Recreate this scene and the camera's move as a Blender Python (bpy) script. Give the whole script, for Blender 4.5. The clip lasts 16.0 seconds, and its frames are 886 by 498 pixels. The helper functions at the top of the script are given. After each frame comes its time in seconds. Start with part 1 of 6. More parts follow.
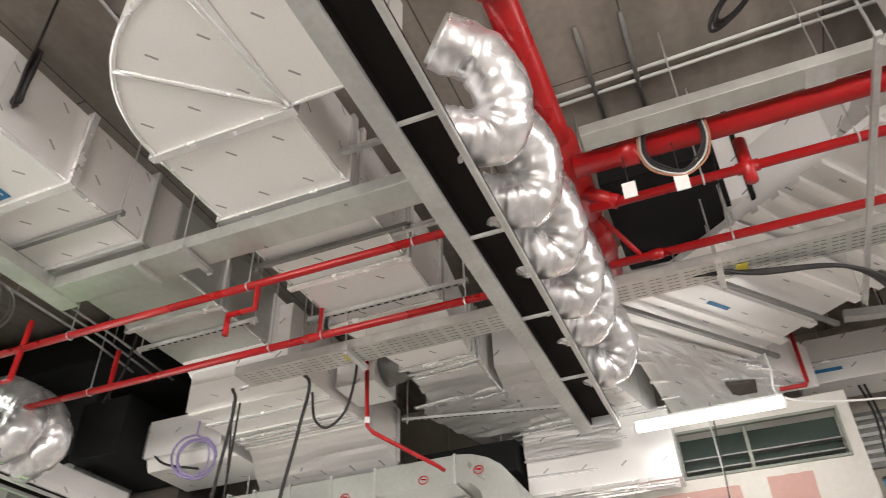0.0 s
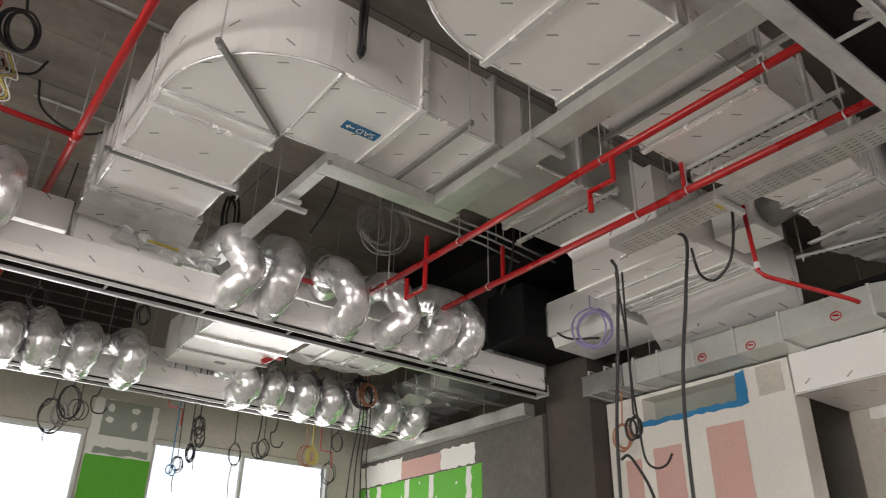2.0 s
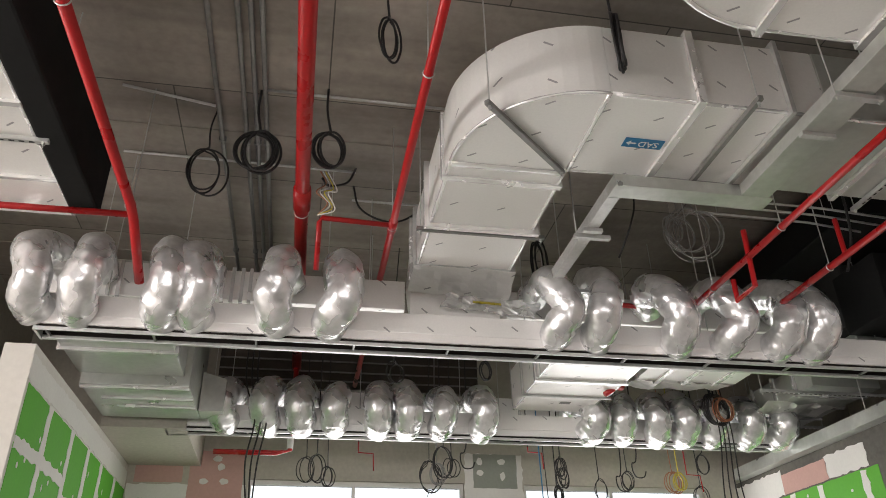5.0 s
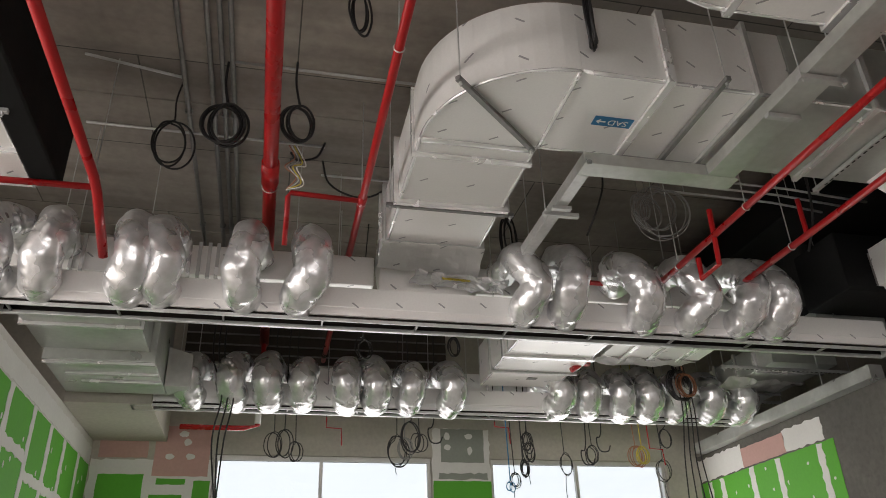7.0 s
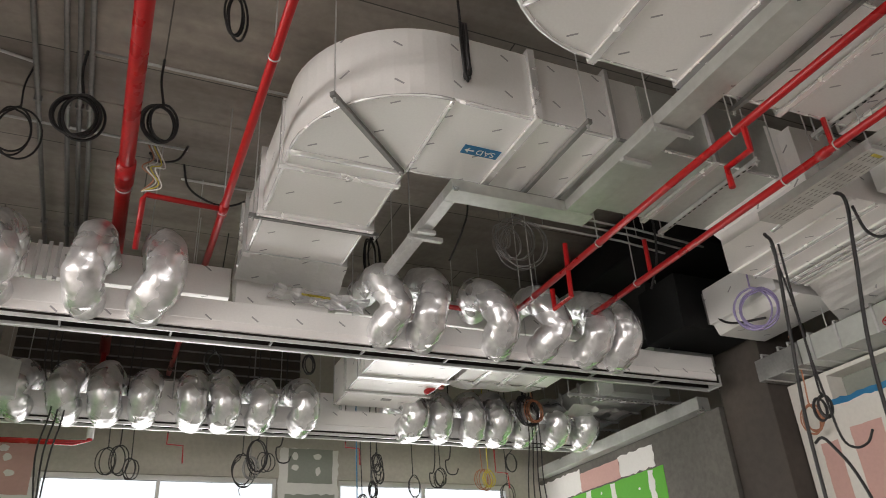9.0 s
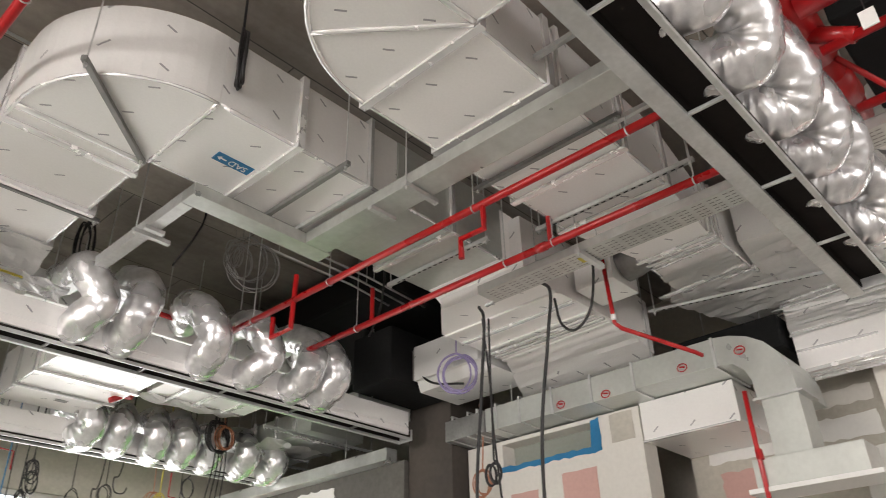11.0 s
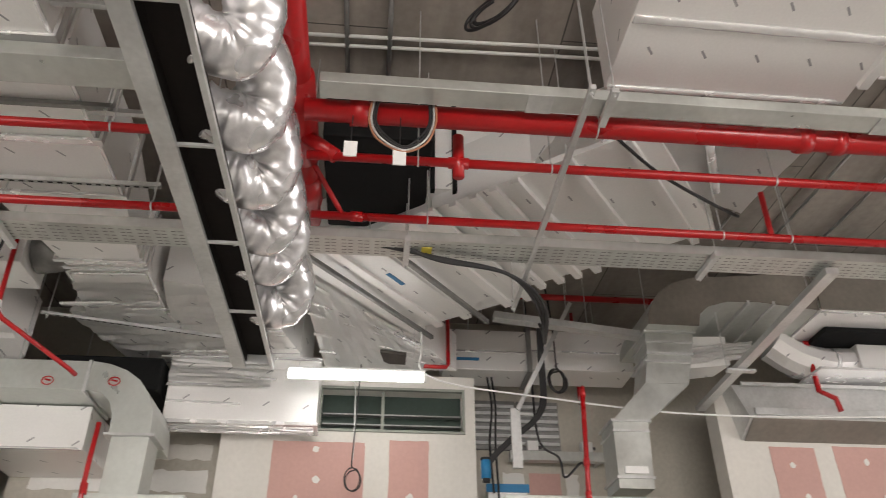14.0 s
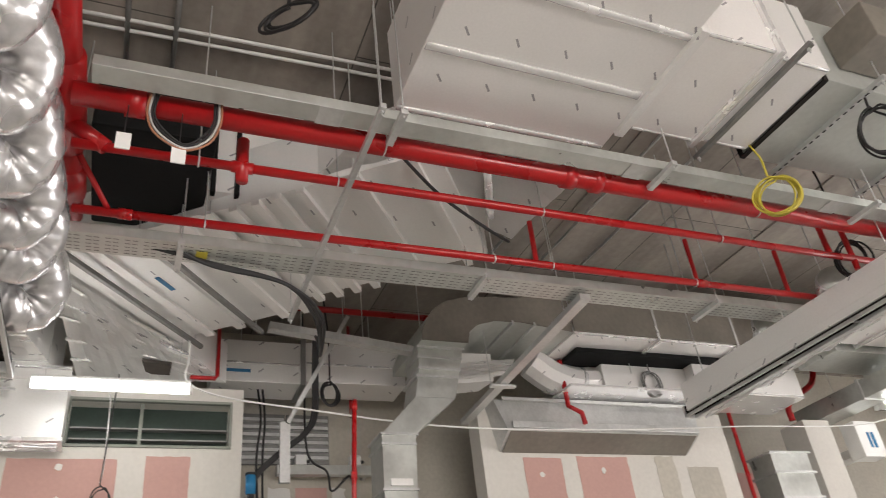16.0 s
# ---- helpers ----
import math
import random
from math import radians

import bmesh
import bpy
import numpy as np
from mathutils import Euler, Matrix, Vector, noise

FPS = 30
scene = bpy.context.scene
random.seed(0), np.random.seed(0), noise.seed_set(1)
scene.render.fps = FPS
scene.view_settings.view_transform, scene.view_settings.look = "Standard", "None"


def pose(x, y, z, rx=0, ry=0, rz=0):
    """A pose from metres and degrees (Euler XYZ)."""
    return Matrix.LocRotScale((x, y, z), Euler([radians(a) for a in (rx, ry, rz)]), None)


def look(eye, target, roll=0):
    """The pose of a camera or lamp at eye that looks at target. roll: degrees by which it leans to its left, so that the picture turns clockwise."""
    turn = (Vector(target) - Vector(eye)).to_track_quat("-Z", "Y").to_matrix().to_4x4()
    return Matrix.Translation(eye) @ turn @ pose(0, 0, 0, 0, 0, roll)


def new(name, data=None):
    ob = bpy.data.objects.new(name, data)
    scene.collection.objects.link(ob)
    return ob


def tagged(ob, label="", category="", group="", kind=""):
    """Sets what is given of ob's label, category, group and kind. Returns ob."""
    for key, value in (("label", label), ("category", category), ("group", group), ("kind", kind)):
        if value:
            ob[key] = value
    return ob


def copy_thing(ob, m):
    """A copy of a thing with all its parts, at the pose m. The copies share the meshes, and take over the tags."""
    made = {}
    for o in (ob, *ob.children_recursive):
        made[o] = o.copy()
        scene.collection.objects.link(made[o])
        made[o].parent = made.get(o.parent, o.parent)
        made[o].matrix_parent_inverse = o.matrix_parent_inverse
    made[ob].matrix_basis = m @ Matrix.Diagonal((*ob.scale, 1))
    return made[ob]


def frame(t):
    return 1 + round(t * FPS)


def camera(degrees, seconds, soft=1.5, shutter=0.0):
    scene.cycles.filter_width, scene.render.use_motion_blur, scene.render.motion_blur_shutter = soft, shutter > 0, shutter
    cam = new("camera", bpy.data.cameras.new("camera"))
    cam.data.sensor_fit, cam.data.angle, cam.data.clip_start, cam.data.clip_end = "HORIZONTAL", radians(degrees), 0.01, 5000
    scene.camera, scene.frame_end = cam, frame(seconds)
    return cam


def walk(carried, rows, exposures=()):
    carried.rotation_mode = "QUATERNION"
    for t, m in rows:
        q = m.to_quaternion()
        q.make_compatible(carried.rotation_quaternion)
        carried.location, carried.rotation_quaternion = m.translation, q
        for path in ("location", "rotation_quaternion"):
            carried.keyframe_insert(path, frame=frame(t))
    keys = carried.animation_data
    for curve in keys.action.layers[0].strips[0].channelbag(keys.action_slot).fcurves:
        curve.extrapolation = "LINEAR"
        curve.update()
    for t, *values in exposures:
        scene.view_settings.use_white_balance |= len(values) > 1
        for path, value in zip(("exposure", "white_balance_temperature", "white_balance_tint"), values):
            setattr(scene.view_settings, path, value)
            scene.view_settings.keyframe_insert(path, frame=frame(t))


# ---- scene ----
cam = camera(60.95, 16.0, soft=0.9, shutter=0.2)
PATH = [
    (0.0, pose(0, 0, 1.5, 126.72, 1.37, -67.43)),
    (0.5, pose(0, 0, 1.5, 124.95, -0.18, -58.82)),
    (1.0, pose(0, 0, 1.5, 120.57, -0.26, -51.46)),
    (1.5, pose(0, 0, 1.5, 118.85, -0.03, -43.19)),
    (2.0, pose(0, 0, 1.5, 116.91, -0.84, -37.42)),
    (2.5, pose(0, 0, 1.5, 117.04, -0.85, -31.05)),
    (3.0, pose(0, 0, 1.5, 117.09, 0.78, -22.40)),
    (3.5, pose(0, 0, 1.5, 118.10, 1.47, -11.97)),
    (6.0, pose(0, 0, 1.5, 119.57, 1.04, -10.14)),
    (6.5, pose(0, 0, 1.5, 117.39, 1.73, -11.92)),
    (7.0, pose(0, 0, 1.5, 117.40, 1.72, -12.53)),
    (7.5, pose(0, 0, 1.5, 117.86, 2.40, -16.13)),
    (8.0, pose(0, 0, 1.5, 117.87, 2.83, -18.18)),
    (10.5, pose(0, 0, 1.5, 120.08, 2.29, -39.69)),
    (11.0, pose(0, 0, 1.5, 120.09, 1.36, -47.35)),
    (11.5, pose(0, 0, 1.5, 119.07, 0.33, -55.56)),
    (12.0, pose(0, 0, 1.5, 119.53, 0.24, -63.91)),
    (12.5, pose(0, 0, 1.5, 119.47, 0.00, -70.92)),
    (13.0, pose(0, 0, 1.5, 119.58, -0.33, -79.50)),
    (13.5, pose(0, 0, 1.5, 121.04, -0.23, -85.85)),
    (14.0, pose(0, 0, 1.5, 122.05, 0.21, -95.53)),
    (14.5, pose(0, 0, 1.5, 122.25, 1.74, -102.32)),
    (15.0, pose(0, 0, 1.5, 121.18, 3.88, -109.78)),
    (15.5, pose(0, 0, 1.5, 120.33, 5.62, -117.07)),
    (16.0, pose(0, 0, 1.5, 122.16, 5.94, -111.45)),
]
walk(cam, PATH, [(0.0, -0.31), (1.0, -0.51), (1.5, -0.58), (2.0, -0.90), (2.5, -1.03), (3.5, -1.04), (5.0, -0.86), (6.0, -0.75), (6.5, -1.15), (7.0, -1.26), (8.0, -1.33), (9.2, -0.86), (10.3, -0.67), (11.5, -0.54), (13.0, -0.63), (16.0, -0.7)])

# the light through the glazing and the tubes, plus two added area lamps
world = bpy.data.worlds.new("sky")
scene.world = world
world.use_nodes = True
wn = world.node_tree
sky = wn.nodes.new("ShaderNodeTexSky")
sky.sky_type, sky.sun_disc = "NISHITA", False
sky.sun_elevation, sky.sun_rotation = radians(50), radians(20)
wn.links.new(sky.outputs[0], wn.nodes["Background"].inputs[0])
wn.nodes["Background"].inputs[1].default_value = 0.15
sun = new("sun", bpy.data.lights.new("sun", "SUN"))
sun.data.energy, sun.data.angle, sun.data.color = 1.0, radians(10), (1, 0.96, 0.9)
sun.matrix_world = look((6, 30, 40), (2, 6, 0))


def daylight_lamp(name, place, target, sx, sy, watts, colour):
    lamp = bpy.data.lights.new(name, "AREA")
    lamp.shape, lamp.size, lamp.size_y, lamp.energy, lamp.color = "RECTANGLE", sx, sy, watts, colour
    ob = new(name, lamp)
    ob.matrix_world = look(place, target)
    return ob


daylight_lamp("window_daylight", (0.75, 9.93, 2.35), (0.75, 0, 2.0), 2.7, 2.4, 120, (1, 0.945, 0.92))
daylight_lamp("window_daylight", (4.35, 9.93, 2.35), (4.35, 0, 2.0), 2.3, 2.4, 105, (1, 0.945, 0.92))
# added lamps on the unseen west and south sides; no windows known there
daylight_lamp("window_daylight", (-9.4, 0, 2.1), (0, 0, -2.2), 9.0, 2.6, 1950, (1, 0.925, 0.885))
daylight_lamp("window_daylight", (-1, -13.4, 2.1), (-1, 0, -2.6), 11.0, 2.6, 1300, (1, 0.94, 0.925))

# ---------------------------------------------------------------- materials


def material(name):
    m = bpy.data.materials.new(name)
    m.use_nodes = True
    return m, m.node_tree, m.node_tree.nodes["Principled BSDF"]


def node(nt, kind, links=(), **props):
    n = nt.nodes.new(kind)
    for k, v in props.items():
        if k == "op":
            n.operation = v
        elif k == "scale":
            n.inputs["Scale"].default_value = v
        elif k == "detail":
            n.inputs["Detail"].default_value = v
        elif k == "rough":
            n.inputs["Roughness"].default_value = v
        elif k == "b":
            n.inputs[1].default_value = v
        elif k == "c":
            n.inputs[2].default_value = v
        elif k == "feature":
            n.feature = v
    for src, i in links:
        nt.links.new(src, n.inputs[i])
    return n


def ramp(nt, src, stops):
    r = nt.nodes.new("ShaderNodeValToRGB")
    e = r.color_ramp.elements
    while len(e) < len(stops):
        e.new(0.5)
    for el, (p, c) in zip(e, stops):
        el.position, el.color = p, (c, c, c, 1) if isinstance(c, (int, float)) else (*c, 1)
    nt.links.new(src, r.inputs[0])
    return r


def mix(nt, fac, a, b, how="MIX"):
    m = nt.nodes.new("ShaderNodeMix")
    m.data_type, m.blend_type = "RGBA", how
    for v, i in ((fac, 0), (a, 6), (b, 7)):
        if isinstance(v, (int, float)):
            m.inputs[i].default_value = v
        elif isinstance(v, tuple):
            m.inputs[i].default_value = (*v, 1)
        else:
            nt.links.new(v, m.inputs[i])
    return m.outputs[2]


def surface(name, colour, rough=0.6, metal=0.0, vary=0.25, big=0.8, small=30.0, bump=0.1, rough_vary=0.15, tone=None):
    """A surface with stains at a large scale and grain at a small one."""
    m, nt, b = material(name)
    tc = nt.nodes.new("ShaderNodeTexCoord")
    obi = nt.nodes.new("ShaderNodeObjectInfo")
    off = node(nt, "ShaderNodeVectorMath", [(tc.outputs["Object"], 0), (obi.outputs["Random"], 1)], op="ADD")
    n1 = node(nt, "ShaderNodeTexNoise", [(off.outputs[0], 0)], scale=big, detail=5)
    n2 = node(nt, "ShaderNodeTexNoise", [(off.outputs[0], 0)], scale=small, detail=4)
    tone = tone or tuple(c * (1 - vary * 1.6) for c in colour)
    r = ramp(nt, n1.outputs[0], [(0.3, 0.0), (0.7, 1.0)])
    c = mix(nt, r.outputs[0], tone, colour)
    g = ramp(nt, n2.outputs[0], [(0.25, 1 - vary), (0.75, 1.0)])
    c = mix(nt, 1.0, c, g.outputs[0], "MULTIPLY")
    nt.links.new(c, b.inputs["Base Color"])
    rr = ramp(nt, n1.outputs[0], [(0.2, max(0.05, rough - rough_vary)), (0.8, min(1, rough + rough_vary))])
    nt.links.new(rr.outputs[0], b.inputs["Roughness"])
    b.inputs["Metallic"].default_value = metal
    bp = node(nt, "ShaderNodeBump", [(n2.outputs[0], 2)])
    bp.inputs[0].default_value, bp.inputs[1].default_value = bump, 0.01
    nt.links.new(bp.outputs[0], b.inputs["Normal"])
    return m


def foil_panel(name, tone, rough, metal):
    """Foil-faced duct board: soft sheen, faint dents, small printed dashes in staggered rows."""
    m, nt, b = material(name)
    uv = nt.nodes.new("ShaderNodeUVMap")
    tc = nt.nodes.new("ShaderNodeTexCoord")
    n1 = node(nt, "ShaderNodeTexNoise", [(tc.outputs["Object"], 0)], scale=2.2, detail=3)
    n2 = node(nt, "ShaderNodeTexNoise", [(tc.outputs["Object"], 0)], scale=60, detail=3)
    base = mix(nt, n1.outputs[0], tuple(c * 0.92 for c in tone), tone)
    grain = ramp(nt, n2.outputs[0], [(0.3, 0.96), (0.7, 1.0)])
    base = mix(nt, 1.0, base, grain.outputs[0], "MULTIPLY")
    obi = nt.nodes.new("ShaderNodeObjectInfo")
    sheet = ramp(nt, obi.outputs["Random"], [(0.0, (0.9, 0.91, 0.9)), (1.0, (1.0, 0.99, 0.98))])
    base = mix(nt, 1.0, base, sheet.outputs[0], "MULTIPLY")
    rot = nt.nodes.new("ShaderNodeVectorRotate")
    rot.rotation_type = "Z_AXIS"
    rot.inputs["Angle"].default_value = radians(38)
    nt.links.new(uv.outputs[0], rot.inputs["Vector"])
    sep = node(nt, "ShaderNodeSeparateXYZ", [(rot.outputs[0], 0)])
    row = node(nt, "ShaderNodeMath", [(sep.outputs[1], 0)], op="DIVIDE", b=0.24)
    rid = node(nt, "ShaderNodeMath", [(row.outputs[0], 0)], op="FLOOR")
    fy = node(nt, "ShaderNodeMath", [(row.outputs[0], 0)], op="FRACT")
    sh = node(nt, "ShaderNodeMath", [(rid.outputs[0], 0)], op="MULTIPLY", b=0.41)
    col = node(nt, "ShaderNodeMath", [(sep.outputs[0], 0)], op="DIVIDE", b=0.46)
    col = node(nt, "ShaderNodeMath", [(col.outputs[0], 0), (sh.outputs[0], 1)], op="ADD")
    fx = node(nt, "ShaderNodeMath", [(col.outputs[0], 0)], op="FRACT")
    a = node(nt, "ShaderNodeMath", [(fx.outputs[0], 0)], op="COMPARE", b=0.5, c=0.072)
    c2 = node(nt, "ShaderNodeMath", [(fy.outputs[0], 0)], op="COMPARE", b=0.5, c=0.028)
    both = node(nt, "ShaderNodeMath", [(a.outputs[0], 0), (c2.outputs[0], 1)], op="MULTIPLY")
    ink = node(nt, "ShaderNodeMath", [(both.outputs[0], 0)], op="MULTIPLY", b=0.66)
    base = mix(nt, ink.outputs[0], base, (0.1, 0.1, 0.12))
    nt.links.new(base, b.inputs["Base Color"])
    b.inputs["Metallic"].default_value = metal
    rr = ramp(nt, n1.outputs[0], [(0.2, rough - 0.07), (0.8, rough + 0.1)])
    nt.links.new(rr.outputs[0], b.inputs["Roughness"])
    bp = node(nt, "ShaderNodeBump", [(n1.outputs[0], 2)])
    bp.inputs[0].default_value, bp.inputs[1].default_value = 0.25, 0.02
    nt.links.new(bp.outputs[0], b.inputs["Normal"])
    return m


def crinkled_foil(name):
    """Thin foil sleeve: fine crosswise wrinkles where it is squeezed, taut mirror-like skin elsewhere."""
    m, nt, b = material(name)
    tc = nt.nodes.new("ShaderNodeTexCoord")
    uv = nt.nodes.new("ShaderNodeUVMap")
    big = node(nt, "ShaderNodeTexNoise", [(tc.outputs["Object"], 0)], scale=4.5, detail=2)
    mid_n = node(nt, "ShaderNodeTexNoise", [(tc.outputs["Object"], 0)], scale=15, detail=4, rough=0.6)
    mp = node(nt, "ShaderNodeMapping", [(uv.outputs[0], 0)])
    mp.inputs["Scale"].default_value = (1.0, 0.16, 1.0)
    fold = node(nt, "ShaderNodeTexNoise", [(mp.outputs[0], 0)], scale=62, detail=6, rough=0.65)
    cells = node(nt, "ShaderNodeTexVoronoi", [(tc.outputs["Object"], 0)], scale=40)
    where = ramp(nt, big.outputs[0], [(0.38, 0.12), (0.54, 1.0)])
    f = node(nt, "ShaderNodeMath", [(cells.outputs[0], 0)], op="MULTIPLY", b=0.35)
    f = node(nt, "ShaderNodeMath", [(fold.outputs[0], 0), (f.outputs[0], 1)], op="ADD")
    f = node(nt, "ShaderNodeMath", [(f.outputs[0], 0), (where.outputs[0], 1)], op="MULTIPLY")
    g = node(nt, "ShaderNodeMath", [(mid_n.outputs[0], 0)], op="MULTIPLY", b=0.5)
    f = node(nt, "ShaderNodeMath", [(f.outputs[0], 0), (g.outputs[0], 1)], op="ADD")
    bp = node(nt, "ShaderNodeBump", [(f.outputs[0], 2)])
    bp.inputs[0].default_value, bp.inputs[1].default_value = 1.0, 0.05
    nt.links.new(bp.outputs[0], b.inputs["Normal"])
    c = ramp(nt, mid_n.outputs[0], [(0.3, (0.66, 0.66, 0.67)), (0.7, (0.88, 0.88, 0.89))])
    nt.links.new(c.outputs[0], b.inputs["Base Color"])
    r = ramp(nt, big.outputs[0], [(0.3, 0.36), (0.7, 0.22)])
    nt.links.new(r.outputs[0], b.inputs["Roughness"])
    b.inputs["Metallic"].default_value = 0.72
    return m


FOIL = foil_panel("foil_duct_board", (0.94, 0.93, 0.92), 0.36, 0.22)
TAPE = surface("aluminium_tape", (0.96, 0.96, 0.96), 0.24, 0.55, 0.05, 6, 45, 0.5, 0.08)
FLEX = crinkled_foil("crinkled_foil")
GALV = surface("galvanised_steel", (0.66, 0.68, 0.65), 0.36, 0.7, 0.14, 3, 18, 0.06)
# damper colour, also shade put on duct sides and the hood underside
DULL = surface("dull_brown_sheet", (0.26, 0.235, 0.2), 0.55, 0.1, 0.18, 2, 20, 0.12)
STEEL = surface("zinc_channel", (0.72, 0.73, 0.72), 0.42, 0.6, 0.15, 3, 30, 0.06)
DARKSTEEL = surface("angle_flange_steel", (0.34, 0.34, 0.33), 0.5, 0.6, 0.2, 3, 30, 0.1)
RED = surface("red_pipe_paint", (0.45, 0.009, 0.011), 0.32, 0.0, 0.12, 2, 40, 0.05)
BLACK = surface("black_slot_paint", (0.024, 0.02, 0.018), 0.8, 0.0, 0.2, 3, 30, 0.05)
RUBBER = surface("black_cable_sheath", (0.022, 0.021, 0.022), 0.5, 0.0, 0.2, 4, 30, 0.05)
WHITE = surface("white_plastic", (0.82, 0.82, 0.8), 0.4, 0.0, 0.06, 3, 40, 0.03)
PURPLE = surface("lilac_cable_sheath", (0.33, 0.28, 0.5), 0.45, 0.0, 0.1, 3, 40, 0.03)
YELLOW = surface("yellow_cable_sheath", (0.6, 0.5, 0.06), 0.45, 0.0, 0.1, 3, 40, 0.03)
COPPER = surface("brown_cable_sheath", (0.4, 0.17, 0.09), 0.45, 0.0, 0.1, 3, 40, 0.03)
BLUE = surface("blue_paint", (0.02, 0.2, 0.42), 0.45, 0.0, 0.15, 3, 40, 0.05)
SOFFIT, _nt, _b = material("formwork_concrete_soffit")
_tc = _nt.nodes.new("ShaderNodeTexCoord")
_br = node(_nt, "ShaderNodeTexBrick", [(_tc.outputs["Object"], 0)], scale=1.0)
_br.inputs["Color1"].default_value, _br.inputs["Color2"].default_value = (0.52, 0.475, 0.42, 1), (0.4, 0.365, 0.325, 1)
_br.inputs["Mortar"].default_value = (0.16, 0.15, 0.135, 1)
_br.inputs["Mortar Size"].default_value, _br.inputs["Brick Width"].default_value, _br.inputs["Row Height"].default_value = 0.006, 2.44, 1.22
_n1 = node(_nt, "ShaderNodeTexNoise", [(_tc.outputs["Object"], 0)], scale=0.9, detail=6)
_n2 = node(_nt, "ShaderNodeTexNoise", [(_tc.outputs["Object"], 0)], scale=14, detail=6)
_c = mix(_nt, 1.0, _br.outputs[0], ramp(_nt, _n1.outputs[0], [(0.3, 0.8), (0.7, 1.0)]).outputs[0], "MULTIPLY")
_c = mix(_nt, 1.0, _c, ramp(_nt, _n2.outputs[0], [(0.25, 0.8), (0.75, 1.0)]).outputs[0], "MULTIPLY")
_mp = node(_nt, "ShaderNodeMapping", [(_tc.outputs["Object"], 0)])
_mp.inputs["Scale"].default_value = (0.35, 2.6, 1.0)
_n3 = node(_nt, "ShaderNodeTexNoise", [(_mp.outputs[0], 0)], scale=1.3, detail=5)
_c = mix(_nt, 1.0, _c, ramp(_nt, _n3.outputs[0], [(0.36, 0.72), (0.6, 1.0)]).outputs[0], "MULTIPLY")
_nt.links.new(_c, _b.inputs["Base Color"])
_b.inputs["Roughness"].default_value = 0.85
_bp = node(_nt, "ShaderNodeBump", [(_n2.outputs[0], 2)])
_bp.inputs[0].default_value, _bp.inputs[1].default_value = 0.35, 0.01
_nt.links.new(_bp.outputs[0], _b.inputs["Normal"])
CEMENT = surface("weathered_cement", (0.155, 0.147, 0.13), 0.88, 0.0, 0.3, 0.8, 20, 0.3)
PALEGALV = surface("pale_green_galvanised", (0.6, 0.625, 0.59), 0.4, 0.5, 0.1, 2, 24, 0.05)
FLOOR = surface("pale_bounce_floor", (0.66, 0.64, 0.6), 0.8, 0.0, 0.2, 0.6, 20, 0.3)
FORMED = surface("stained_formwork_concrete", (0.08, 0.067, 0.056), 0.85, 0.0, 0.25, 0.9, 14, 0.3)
PLASTER = surface("plaster_wall", (0.7, 0.68, 0.63), 0.85, 0.0, 0.08, 0.9, 25, 0.15)
RENDERED = surface("bare_cement_render", (0.55, 0.52, 0.45), 0.9, 0.0, 0.15, 0.8, 22, 0.3)
GREEN = surface("green_gypsum_board", (0.11, 0.44, 0.03), 0.75, 0.0, 0.08, 0.8, 30, 0.05)
PINK = surface("pink_gypsum_board", (0.58, 0.36, 0.32), 0.85, 0.0, 0.08, 0.9, 30, 0.08)
GREYBOARD = surface("grey_gypsum_board", (0.3, 0.32, 0.28), 0.85, 0.0, 0.1, 0.9, 30, 0.08)
JOINT = surface("joint_compound", (0.76, 0.75, 0.72), 0.85, 0.0, 0.06, 1.5, 30, 0.15)
FRAME = surface("aluminium_window_frame", (0.66, 0.65, 0.62), 0.45, 0.5, 0.08, 3, 40, 0.03)
DARK = surface("dark_void", (0.03, 0.032, 0.03), 0.8, 0.0, 0.2, 2, 20, 0.2)
# black lagging, and the black boxes standing in for shaded gaps
LAGGING_SHADE = surface("black_lagging_and_shade", (0.014, 0.0145, 0.0145), 0.8, 0.0, 0.25, 2, 25, 0.3)
for _m in (LAGGING_SHADE, BLACK):
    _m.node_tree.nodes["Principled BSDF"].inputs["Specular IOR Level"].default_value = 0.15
TUBE, _nt, _b = material("lamp_tube")
_b.inputs["Emission Color"].default_value = (1, 0.98, 0.95, 1)
_b.inputs["Emission Strength"].default_value = 13.0
_b.inputs["Base Color"].default_value = (0.9, 0.9, 0.9, 1)
GLASS, _nt, _b = material("window_glass")
_b.inputs["Transmission Weight"].default_value, _b.inputs["Roughness"].default_value = 1.0, 0.02
OUTSIDE, _nt, _b = material("bright_hazy_distance")
_b.inputs["Base Color"].default_value = (0.8, 0.85, 0.9, 1)
_b.inputs["Emission Color"].default_value = (0.93, 0.97, 1, 1)
_b.inputs["Emission Strength"].default_value = 3.0

# ---------------------------------------------------------------- mesh helpers


def uv_metres(bm):
    """Box mapping in metres."""
    lay = bm.loops.layers.uv.verify()
    bm.normal_update()
    for f in bm.faces:
        n = f.normal
        ax = max(range(3), key=lambda i: abs(n[i]))
        for lp in f.loops:
            c = lp.vert.co
            lp[lay].uv = ((c.y, c.z), (c.x, c.z), (c.x, c.y))[ax]


def mesh_of(name, bm, mat, smooth=False):
    uv_metres(bm)
    me = bpy.data.meshes.new(name)
    bm.to_mesh(me)
    bm.free()
    me.materials.append(mat)
    if smooth:
        for p in me.polygons:
            p.use_smooth = True
    return me


def part(name, bm, mat, parent, label="", smooth=False):
    ob = new(name, mesh_of(name, bm, mat, smooth))
    ob.parent = parent
    if label:
        tagged(ob, label)
    return ob


